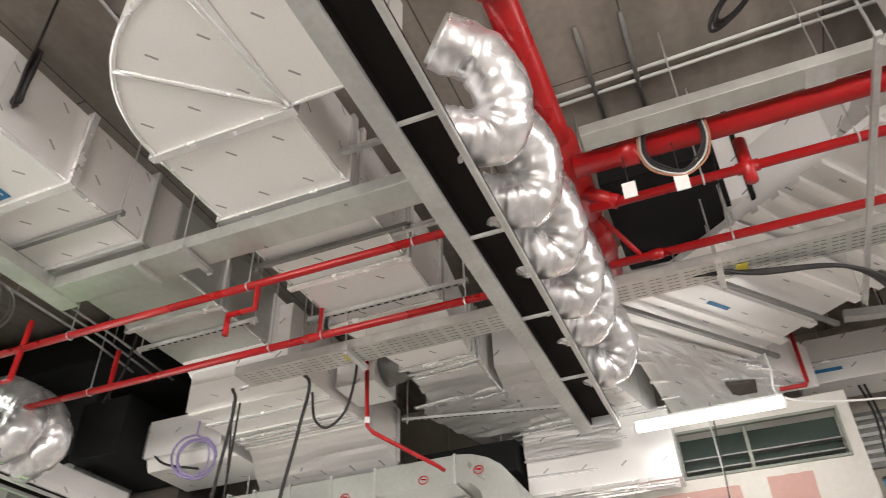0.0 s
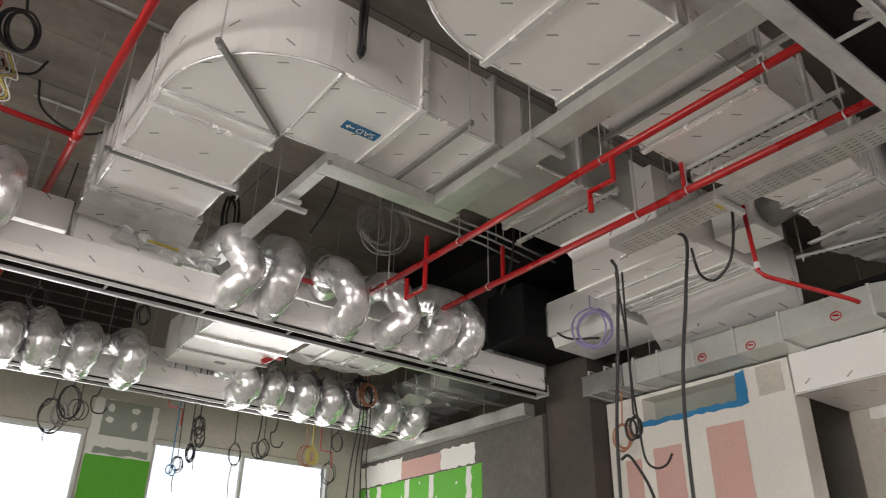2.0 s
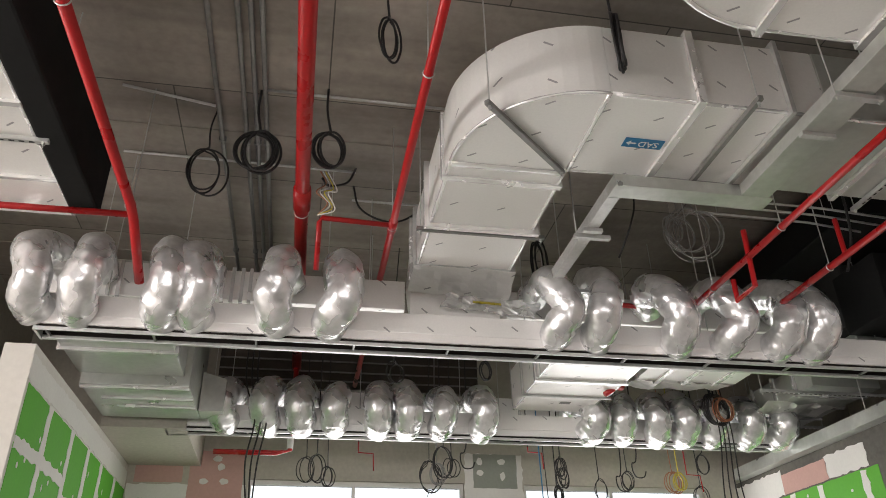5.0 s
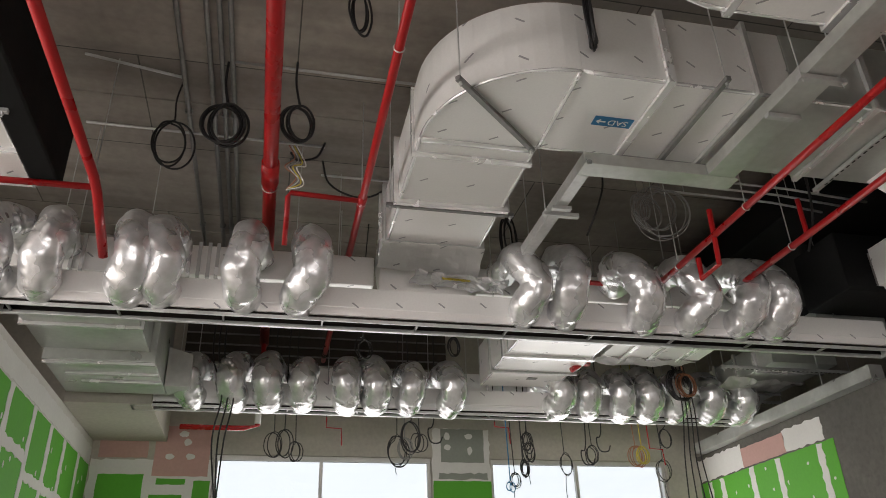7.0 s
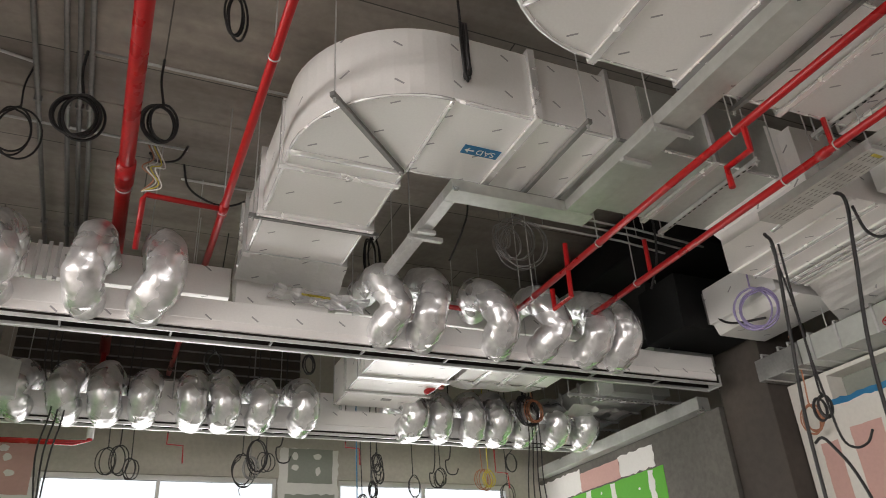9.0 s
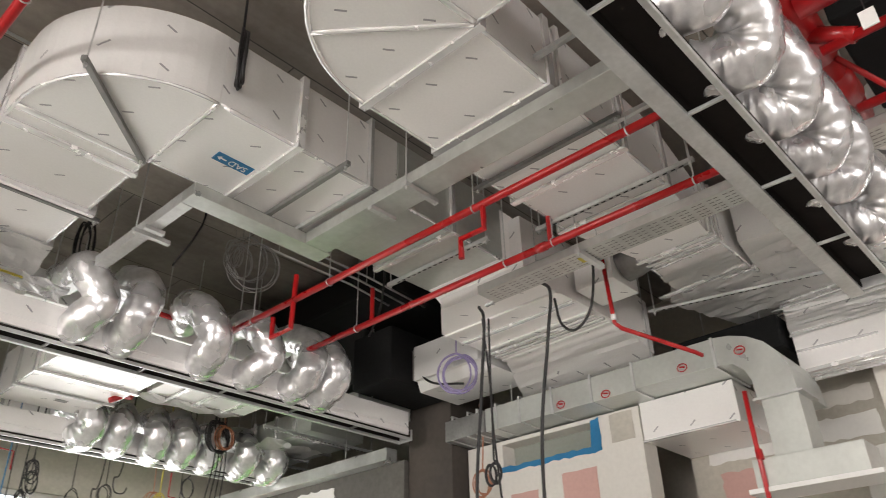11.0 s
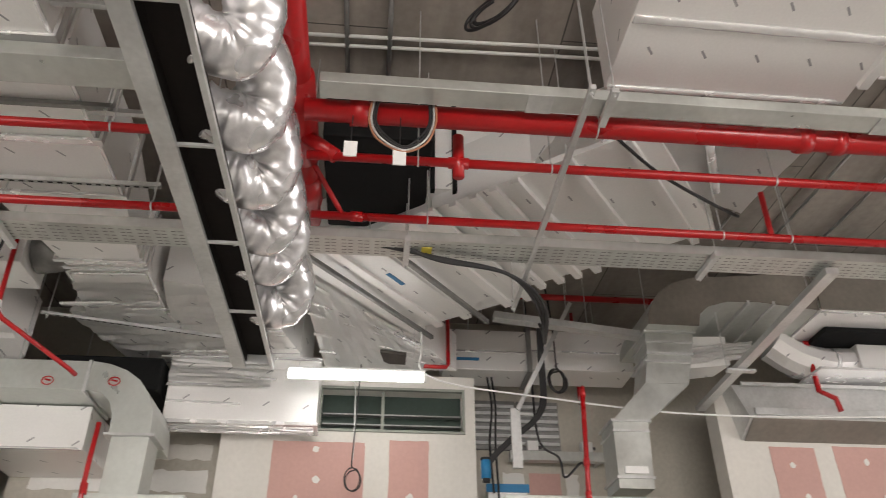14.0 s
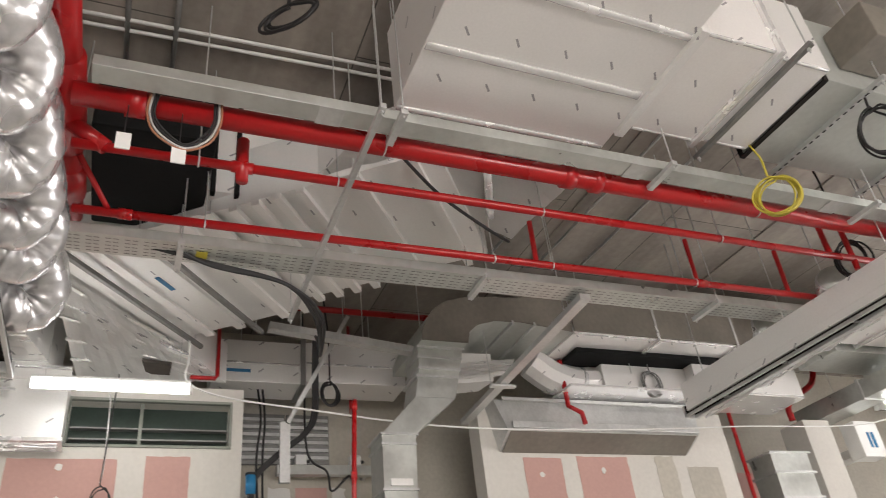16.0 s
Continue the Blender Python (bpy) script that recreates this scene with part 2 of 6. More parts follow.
def thing(name, label, category, group="", kind="", at=(0, 0, 0)):
    ob = new(name)
    ob.location = at
    ob.empty_display_size = 0.1
    return tagged(ob, label, category, group, kind)


def solid(name, bm, mat, label, category, group="", kind="", smooth=False):
    ob = new(name, mesh_of(name, bm, mat, smooth))
    return tagged(ob, label, category, group, kind)


def box(x0, x1, y0, y1, z0, z1, bm=None, bevel=0.0):
    own = bmesh.new()
    bmesh.ops.create_cube(own, size=1)
    for v in own.verts:
        v.co = Vector(((x0 + x1) / 2 + v.co.x * (x1 - x0), (y0 + y1) / 2 + v.co.y * (y1 - y0), (z0 + z1) / 2 + v.co.z * (z1 - z0)))
    if bevel:
        bmesh.ops.bevel(own, geom=own.edges[:], offset=bevel, segments=2, affect="EDGES", profile=0.6)
    if bm is None:
        return own
    return join(bm, own)


def join(bm, other):
    me = bpy.data.meshes.new("tmp")
    other.to_mesh(me)
    other.free()
    bm.from_mesh(me)
    bpy.data.meshes.remove(me)
    return bm


def prism(outline, z0, z1, bm=None):
    """An upright block on a plan outline (counter-clockwise), z given for bottom and top."""
    bm = bm or bmesh.new()
    lo = [bm.verts.new((x, y, z0)) for x, y in outline]
    hi = [bm.verts.new((x, y, z1)) for x, y in outline]
    n = len(outline)
    bm.faces.new(lo[::-1])
    bm.faces.new(hi)
    for i in range(n):
        bm.faces.new((lo[i], lo[(i + 1) % n], hi[(i + 1) % n], hi[i]))
    return bm


def hull8(a, b, bm=None):
    """A block between two four-cornered ends."""
    bm = bm or bmesh.new()
    va, vb = [bm.verts.new(p) for p in a], [bm.verts.new(p) for p in b]
    bm.faces.new(va[::-1])
    bm.faces.new(vb)
    for i in range(4):
        j = (i + 1) % 4
        bm.faces.new((va[i], va[j], vb[j], vb[i]))
    bmesh.ops.recalc_face_normals(bm, faces=bm.faces[:])
    return bm


def bar(p, q, w, h, bm=None, up=(0, 0, 1)):
    """A rectangular bar from p to q, w across and h along up."""
    p, q = Vector(p), Vector(q)
    d = (q - p).normalized()
    up = Vector(up)
    if abs(d.dot(up)) > 0.95:
        up = Vector((1, 0, 0))
    s = d.cross(up).normalized() * w / 2
    u = s.cross(d).normalized() * h / 2
    return hull8([p + s + u, p - s + u, p - s - u, p + s - u], [q + s + u, q - s + u, q - s - u, q + s - u], bm)


def sweep(points, radius, sides=10, bm=None, closed=False, caps=True):
    """A round tube along points; radius is a number or a function of (index, angle)."""
    bm = bm or bmesh.new()
    pts = [Vector(p) for p in points]
    n = len(pts)
    rings, ref = [], None
    for i, p in enumerate(pts):
        if closed:
            t = pts[(i + 1) % n] - pts[i - 1]
        else:
            t = pts[min(i + 1, n - 1)] - pts[max(i - 1, 0)]
        t.normalize()
        if ref is None:
            ref = t.orthogonal().normalized()
        ref = (ref - t * ref.dot(t)).normalized()
        side = t.cross(ref)
        ring = []
        for k in range(sides):
            a = 2 * math.pi * k / sides
            r = radius(i, a) if callable(radius) else radius
            ring.append(bm.verts.new(p + (ref * math.cos(a) + side * math.sin(a)) * r))
        rings.append(ring)
    for i in range(n if closed else n - 1):
        a, b = rings[i], rings[(i + 1) % n]
        for k in range(sides):
            j = (k + 1) % sides
            bm.faces.new((a[k], a[j], b[j], b[k]))
    if caps and not closed:
        bm.faces.new(rings[0][::-1])
        bm.faces.new(rings[-1])
    return bm


def spline(ctrl, per=8):
    """A smooth line through the given points (Catmull-Rom)."""
    c = [Vector(p) for p in ctrl]
    c = [c[0] * 2 - c[1]] + c + [c[-1] * 2 - c[-2]]
    out = []
    for i in range(1, len(c) - 2):
        p0, p1, p2, p3 = c[i - 1:i + 3]
        for k in range(per):
            t = k / per
            out.append(0.5 * (2 * p1 + (p2 - p0) * t + (2 * p0 - 5 * p1 + 4 * p2 - p3) * t * t + (3 * p1 - p0 - 3 * p2 + p3) * t ** 3))
    out.append(c[-2])
    return out


# ---------------------------------------------------------------- the room
SLAB = 5.6


def structure(name, bm, mat, label, smooth=False):
    return solid(name, bm, mat, label, name.split("_")[0], kind="structure", smooth=smooth)


# unseen floor, pale so that it bounces light onto the duct undersides
structure("floor", box(-10, 10, -14, 11, -0.2, 0), FLOOR, "unseen pale floor bouncing light up to the ducts")
soffit = box(-10, 10, -14, 11, SLAB, SLAB + 0.25)
for k in range(11):
    box(-10, 10, -13 + k * 2.3, -12.994 + k * 2.3, SLAB - 0.012, SLAB + 0.01, soffit)
structure("ceiling", soffit, SOFFIT, "bare grey concrete soffit with faint board joints")

# window wall
WY = 10.0
wall = box(-2.35, 8.2, WY, WY + 0.3, 0, 1.1)
box(-2.35, 8.2, WY, WY + 0.3, 3.66, SLAB, wall)
for a, b in ((-2.35, -0.66), (2.13, 2.95), (5.55, 8.2)):
    box(a, b, WY, WY + 0.3, 1.1, 3.66, wall)
structure("wall_north", wall, RENDERED, "bare cement wall above and between the windows")
for k, (a, b, bars) in enumerate(((-0.66, 2.13, (0.68,)), (2.95, 5.55, (4.2,)))):
    w = thing("window_%d" % (k + 1), "wide window with slim grey aluminium frame and bright glass", "window", kind="structure")
    fr = box(a, b, WY + 0.06, WY + 0.13, 3.6, 3.66)
    box(a, b, WY + 0.06, WY + 0.13, 1.1, 1.16, fr)
    for x in (a + 0.025, b - 0.025, *bars):
        box(x - 0.022, x + 0.022, WY + 0.062, WY + 0.128, 1.16, 3.6, fr)
    part("window_frame", fr, FRAME, w)
    edges = [a + 0.05, *bars, b - 0.05]
    for e0, e1 in zip(edges, edges[1:]):
        g = part("pane", box(e0 + 0.02, e1 - 0.02, WY + 0.09, WY + 0.1, 1.16, 3.6), GLASS, w)
        g.visible_shadow = False
structure("backdrop", box(-30, 40, 38, 38.2, -12, 30), OUTSIDE, "white overcast haze outside the windows")

# partitions at the sides
structure("wall_west", box(-2.35, -2.12, 6.0, WY, 0, 3.8), PLASTER, "plastered partition with taped green boards")
structure("wall_east_a", box(6.05, 6.3, 6.1, WY, 0, 3.72), CEMENT, "cement partition with green boards below")
wb = box(6.35, 6.6, 3.28, 5.4, 0, 3.45)
box(6.35, 6.6, 3.28, 3.8, 3.45, 3.74, wb)
box(6.35, 6.6, 4.92, 5.4, 3.45, 3.74, wb)
box(6.35, 6.6, 3.8, 4.92, 3.7, 3.74, wb)
structure("wall_east_b", wb, PLASTER, "white partition with pink board patches and a small opening")
wc = box(7.0, 7.25, -1.0, 1.38, 0, 3.83)
box(7.0, 7.25, -1.0, 1.38, 4.25, 4.4, wc)
box(7.0, 7.25, -1.0, -0.88, 3.83, 4.25, wc)
box(7.0, 7.25, 0.49, 1.38, 3.83, 4.25, wc)
structure("wall_east_c", wc, PLASTER, "white partition with pink boards below a grille")
structure("wall_east_d", box(7.0, 7.25, -6.75, -3.45, 0, 4.35), PLASTER, "white partition with pink boards below a hood")
structure("wall_east_e", box(8.2, 8.45, -14, WY, 0, SLAB), RENDERED, "bare cement wall closing the room")
structure("wall_east_f", box(7.3, 7.5, 1.38, 3.28, 0, 4.3), RENDERED, "bare cement recess wall with filler bands")
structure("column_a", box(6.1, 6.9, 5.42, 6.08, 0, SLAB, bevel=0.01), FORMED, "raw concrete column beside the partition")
structure("column_b", box(6.9, 7.3, -8.45, -8.0, 0, 4.3, bevel=0.01), PLASTER, "white plastered pier past the grille wall")
structure("bulkhead", box(-2.12, -1.25, 8.3, WY, 3.8, 4.4, bevel=0.008), RENDERED, "cement bulkhead in the corner by the window")
structure("wall_west_d", box(-3.8, -3.6, 6.25, WY + 0.3, 0, SLAB), RENDERED, "bare cement wall behind the partition")
structure("wall_north_c", box(-3.6, -2.35, WY, WY + 0.3, 0, SLAB), RENDERED, "bare cement wall behind the partition")
# unseen walls added to close the room, left open at the added lamps
structure("wall_south", box(-10, 8.2, -13.8, -13.5, 0, 0.8), PLASTER, "plain unseen wall closing the room")
structure("wall_south_b", box(-10, 8.2, -13.8, -13.5, 3.4, SLAB), PLASTER, "plain unseen wall closing the room")
structure("wall_west_b", box(-9.8, -9.5, -13.5, 6.0, 0, 0.8), PLASTER, "plain unseen wall closing the room")
structure("wall_west_c", box(-9.8, -9.5, -13.5, 6.0, 3.4, SLAB), PLASTER, "plain unseen wall closing the room")
structure("wall_north_b", box(-9.8, -3.6, 6.0, 6.25, 0, SLAB), PLASTER, "plain unseen wall closing the room")


def ragged(u0, u1, v0, v1, seed, amount=0.012, step=0.06):
    """The outline of a patch with slightly uneven edges."""
    rnd = random.Random(seed)
    pts = []
    for (a, b), (c, d) in (((u0, v0), (u1, v0)), ((u1, v0), (u1, v1)), ((u1, v1), (u0, v1)), ((u0, v1), (u0, v0))):
        n = max(2, int(math.hypot(c - a, d - b) / step))
        for k in range(n):
            pts.append((a + (c - a) * k / n + rnd.uniform(-amount, amount), b + (d - b) * k / n + rnd.uniform(-amount, amount)))
    return pts


def patch(name, axis, at, depth, u0, u1, v0, v1, mat, seed, amount=0.012):
    """A thin board or band of filler on a wall; axis is the wall's normal, at its face, depth signed outwards."""
    pts = ragged(u0, u1, v0, v1, seed, amount)
    if name == "filler_dab":
        rnd = random.Random(seed)
        cu, cv, hu, hv = (u0 + u1) / 2, (v0 + v1) / 2, (u1 - u0) / 2, (v1 - v0) / 2
        lean = rnd.uniform(0.75, 1.25)
        pts = [(cu + hu * lean * rnd.uniform(0.8, 1.2) * math.cos(k * math.pi / 6), cv + hv / lean * rnd.uniform(0.8, 1.2) * math.sin(k * math.pi / 6)) for k in range(12)]
    bm = bmesh.new()
    rings = []
    for d in (-0.002 * (1 if depth > 0 else -1), depth):
        rings.append([bm.verts.new((at + d, u, v) if axis == "x" else (u, at + d, v)) for u, v in pts])
    n = len(pts)
    for k in range(n):
        bm.faces.new((rings[0][k], rings[0][(k + 1) % n], rings[1][(k + 1) % n], rings[1][k]))
    bm.faces.new(rings[1])
    bmesh.ops.recalc_face_normals(bm, faces=bm.faces[:])
    return mesh_of(name, bm, mat)


def boards(wall, axis, at, out, items):
    """Boards, filler bands and screw dabs as pieces of a wall."""
    for k, (name, mat, lift, u0, u1, v0, v1) in enumerate(items):
        ob = new(name, patch(name, axis, at, out * lift, u0, u1, v0, v1, mat, k + 7, 0.004 if name == "gypsum_board" else 0.014))
        ob.parent = wall


wall_obs = {o.name: o for o in scene.objects}
B, J = "gypsum_board", "filler_band"
east_c = [(B, PINK, 0.004, 0.05, 0.9, 3.16, 3.71), (B, PINK, 0.004, 0.05, 0.88, 2.2, 3.0), (B, PINK, 0.004, -0.55, -0.18, 2.2, 3.74)]
for y, z, r in ((0.5, 3.64, 0.03), (0.48, 3.36, 0.035), (0.65, 3.2, 0.02), (-0.38, 3.2, 0.045), (0.42, 2.93, 0.03), (-0.4, 2.8, 0.03)):
    east_c.append(("filler_dab", JOINT, 0.007, y - r, y + r, z - r, z + r))
boards(wall_obs["wall_east_c"], "x", 7.0, -1, east_c)
east_d = [(B, PINK, 0.004, -4.38, -3.92, 2.2, 3.78), (B, PINK, 0.004, -5.24, -4.58, 2.2, 3.8), (B, RENDERED, 0.004, -6.5, -6.05, 2.2, 3.7), (J, RENDERED, 0.004, -5.88, -5.62, 2.2, 3.82)]
for y, z in ((-4.12, 3.6), (-4.2, 3.3), (-4.9, 3.65), (-5.0, 3.3)):
    east_d.append(("filler_dab", JOINT, 0.007, y - 0.03, y + 0.03, z - 0.03, z + 0.03))
boards(wall_obs["wall_east_d"], "x", 7.0, -1, east_d)
boards(wall_obs["wall_east_b"], "x", 6.35, -1, [
    (B, PINK, 0.004, 3.8, 4.2, 2.3, 3.27), (B, PINK, 0.004, 4.5, 4.84, 2.3, 3.17), (B, RENDERED, 0.004, 3.35, 3.6, 3.45, 3.72), (B, PINK, 0.004, 5.0, 5.2, 2.3, 3.1)])
boards(wall_obs["wall_east_f"], "x", 7.3, -1, [
    (J, JOINT, 0.004, 1.5, 3.1, 3.3, 3.5), (J, PINK, 0.004, 2.2, 3.0, 2.9, 3.2), (J, JOINT, 0.004, 1.45, 1.75, 2.5, 3.2), (J, PLASTER, 0.004, 1.5, 2.4, 3.6, 3.75)])
boards(wall_obs["wall_east_e"], "x", 8.2, -1, [
    (B, PINK, 0.004, -2.1, -1.75, 3.0, 3.8), (J, JOINT, 0.004, -2.3, -2.15, 3.0, 3.8), (J, JOINT, 0.004, -1.7, -1.45, 3.0, 3.8), (B, PLASTER, 0.004, -9.6, -9.0, 2.5, 4.2),
    (B, PINK, 0.004, -8.2, -7.6, 2.6, 4.0), (B, PLASTER, 0.004, -7.5, -7.2, 2.6, 4.2)])
ea = [(B, GREEN, 0.004, 7.17, 10.0, 1.2, 3.34), (B, PINK, 0.004, 8.0, 8.9, 3.36, 3.6), (J, JOINT, 0.004, 8.9, 9.98, 3.36, 3.66), (J, JOINT, 0.004, 7.3, 8.0, 3.36, 3.62)]
for y in (7.42, 8.2, 8.75, 9.45, 9.75):
    ea.append((J, JOINT, 0.008, y - 0.05, y + 0.05, 1.2, 3.33))
for k in range(26):
    y, z = 7.25 + (k * 0.377) % 2.6, 2.3 + (k * 0.233) % 1.0
    ea.append(("filler_dab", JOINT, 0.007, y - 0.015, y + 0.015, z - 0.02, z + 0.02))
boards(wall_obs["wall_east_a"], "x", 6.05, -1, ea)
we = [(B, GREEN, 0.004, 6.05, 10.0, 1.2, 3.5), (J, JOINT, 0.004, 6.0, 10.0, 3.52, 3.72), (J, JOINT, 0.009, 6.05, 7.4, 3.0, 3.1), (J, JOINT, 0.009, 7.4, 10.0, 2.86, 2.95)]
for y in (6.7, 7.45, 8.1, 8.7, 9.4):
    we.append((J, JOINT, 0.008, y - 0.055, y + 0.055, 1.2, 3.5))
for k in range(40):
    y, z = 6.15 + (k * 0.377) % 3.7, 2.3 + (k * 0.291) % 1.15
    we.append(("filler_dab", JOINT, 0.007, y - 0.015, y + 0.015, z - 0.025, z + 0.025))
boards(wall_obs["wall_west"], "x", -2.12, 1, we)
no = [(B, PINK, 0.004, -2.03, -1.46, 3.6, 3.85), (B, PINK, 0.004, -1.38, -0.72, 3.38, 4.0), (B, GREEN, 0.004, -2.0, -1.47, 2.2, 3.4), (B, GREEN, 0.004, -1.32, -0.98, 3.28, 3.35),
      (B, GREEN, 0.004, -1.38, -1.0, 2.2, 3.16), (B, GREEN, 0.004, -0.88, -0.68, 2.9, 3.33), (J, JOINT, 0.002, -2.1, -0.66, 2.2, 3.58), (B, GREYBOARD, 0.006, 2.26, 2.86, 3.6, 4.05),
      (J, JOINT, 0.003, 2.14, 2.94, 3.3, 4.05), (J, GREYBOARD, 0.006, 2.22, 2.9, 3.38, 3.46), (B, GREEN, 0.006, 2.15, 2.94, 1.6, 3.36)]
for x, z in ((2.35, 3.95), (2.35, 3.8), (2.65, 3.95), (2.66, 3.76), (-1.05, 3.9), (-1.2, 3.62), (-0.95, 3.62), (-1.0, 3.8)):
    no.append(("filler_dab", JOINT, 0.009, x - 0.045, x + 0.045, z - 0.045, z + 0.045))
boards(wall_obs["wall_north"], "y", WY, -1, no)
boards(wall_obs["wall_east_b"], "x", 6.35, -1, [("blue_band", BLUE, 0.006, 3.8, 4.95, 3.41, 3.46), ("blue_band", BLUE, 0.008, 3.72, 3.82, 3.4, 3.72)])
structure("opening_lining", box(6.56, 6.58, 3.8, 4.92, 3.45, 3.7), GREYBOARD, "grey lining inside the small wall opening")

# ---------------------------------------------------------------- slot diffusers


def slot_diffuser(y, x0, x1, z=3.8, slot=0.18, near=0.07, far=0.05, plenum=0.3, bars=None, set_back=-0.03, pitch=0.78):
    """A long linear slot: two lips, a black throat, cross bars, a foil plenum box on top."""
    th = thing("slot_diffuser", "long black linear slot diffuser with grey lips below a foil plenum", "air diffuser", "ceiling slot diffusers", at=(x0, y, z))
    th.location = (0, 0, 0)
    h = slot / 2
    part("lip", box(x0, x1, y - h - near, y - h, z, z + 0.03, bevel=0.004), STEEL, th)
    part("lip", box(x0, x1, y + h, y + h + far, z, z + 0.03, bevel=0.004), STEEL, th)
    prof = ((-h, 0.03), (-h, 0.11), (h, 0.11), (h, 0.03), (h + 0.006, 0.03), (h + 0.006, 0.118), (-h - 0.006, 0.118), (-h - 0.006, 0.03))
    bm = bmesh.new()
    va, vb = [[bm.verts.new((x, y + dy, z + dz)) for dy, dz in prof] for x in (x0, x1)]
    for k in range(8):
        bm.faces.new((va[k], va[(k + 1) % 8], vb[(k + 1) % 8], vb[k]))
    bm.faces.new(va)
    bm.faces.new(vb[::-1])
    bmesh.ops.recalc_face_normals(bm, faces=bm.faces[:])
    part("throat", bm, BLACK, th)
    for k in range(5):
        xr = x0 + 0.4 + k * (x1 - x0 - 0.8) / 4
        part("threaded_rod", sweep([(xr, y + h + far * 0.6, z + 0.02), (xr, y + h + far * 0.6, SLAB)], 0.005, 6), STEEL, th)
    x = x0 + 0.05
    while x < x1:
        part("cross_bar", box(x, x + 0.016, y - h, y + h, z + 0.014, z + 0.032), bars or DARKSTEEL, th)
        x += pitch
    part("plenum", box(x0 + 0.03, x1 - 0.05, y - h + set_back, y + h + 0.03, z + 0.122, z + plenum, bevel=0.006), FOIL, th)
    if set_back < 0:
        for ya, yb in ((y - h - 0.03, y - h - 0.008), (y + h + 0.008, y + h + 0.03)):
            part("plenum_skirt", box(x0 + 0.03, x1 - 0.05, ya, yb, z + 0.05, z + 0.121), FOIL, th)
    part("end_cap", box(x1, x1 + 0.02, y - h - near, y + h + far, z, z + 0.12), STEEL, th)
    part("end_cap", box(x0 - 0.02, x0, y - h - near, y + h + far, z, z + 0.12), STEEL, th)
    return th


slot_diffuser(0.89, -1.5, 5.5, slot=0.18, near=0.03, far=0.1, plenum=0.42, bars=STEEL, set_back=0.1, pitch=0.863)
slot_diffuser(5.79, -2.05, 5.75, slot=0.16, near=0.016, far=0.035)
slot_diffuser(8.45, -1.45, 6.0, slot=0.14, near=0.025, far=0.035)
slot_four = slot_diffuser(-5.2, 0.5, 5.75, slot=0.1, near=0.06, far=0.02, plenum=0.33)

# ---------------------------------------------------------------- ducts


def rib_x(x, y0, y1, z0, z1, t=0.03, p=0.03):
    """A flange frame round a duct that runs along x."""
    bm = box(x - t / 2, x + t / 2, y0 - p, y1 + p, z0 - p, z0 - 0.002)
    box(x - t / 2, x + t / 2, y0 - p, y1 + p, z1 + 0.002, z1 + p, bm)
    box(x - t / 2, x + t / 2, y0 - p, y0 - 0.002, z0 - 0.002, z1 + 0.002, bm)
    return box(x - t / 2, x + t / 2, y1 + 0.002, y1 + p, z0 - 0.002, z1 + 0.002, bm)


def rib_y(y, x0, x1, z0, z1, t=0.03, p=0.03):
    bm = box(x0 - p, x1 + p, y - t / 2, y + t / 2, z0 - p, z0 - 0.002)
    box(x0 - p, x1 + p, y - t / 2, y + t / 2, z1 + 0.002, z1 + p, bm)
    box(x0 - p, x0 - 0.002, y - t / 2, y + t / 2, z0 - 0.002, z1 + 0.002, bm)
    return box(x1 + 0.002, x1 + p, y - t / 2, y + t / 2, z0 - 0.002, z1 + 0.002, bm)


def arc(cx, cy, r, a0, a1, n=14):
    return [(cx + r * math.cos(radians(a0 + (a1 - a0) * i / n)), cy + r * math.sin(radians(a0 + (a1 - a0) * i / n))) for i in range(n + 1)]


def duct_x(th, x0, x1, y0, y1, z0, z1, ribs=(), mat=None, tape=True):
    part("duct_section", box(x0, x1, y0, y1, z0, z1, bevel=0.006), mat or FOIL, th)
    if mat in (None, FOIL):
        for y in (y0 + 0.012, y1 - 0.012):
            part("edge_tape", strip([(x0 + 0.01, y, z0 + 0.003), (x1 - 0.01, y, z0 + 0.003)], 0.026, 0.008), TAPE, th, smooth=True)
    for x in ribs:
        part("flange", rib_x(x, y0, y1, z0, z1), TAPE, th)


def duct_y(th, y0, y1, x0, x1, z0, z1, ribs=(), mat=None):
    part("duct_section", box(x0, x1, y0, y1, z0, z1, bevel=0.006), mat or FOIL, th)
    if mat in (None, FOIL):
        for x in (x0 + 0.012, x1 - 0.012):
            part("edge_tape", strip([(x, y0 + 0.01, z0 + 0.003), (x, y1 - 0.01, z0 + 0.003)], 0.026, 0.008), TAPE, th, smooth=True)
    for y in ribs:
        part("flange", rib_y(y, x0, x1, z0, z1), TAPE, th)


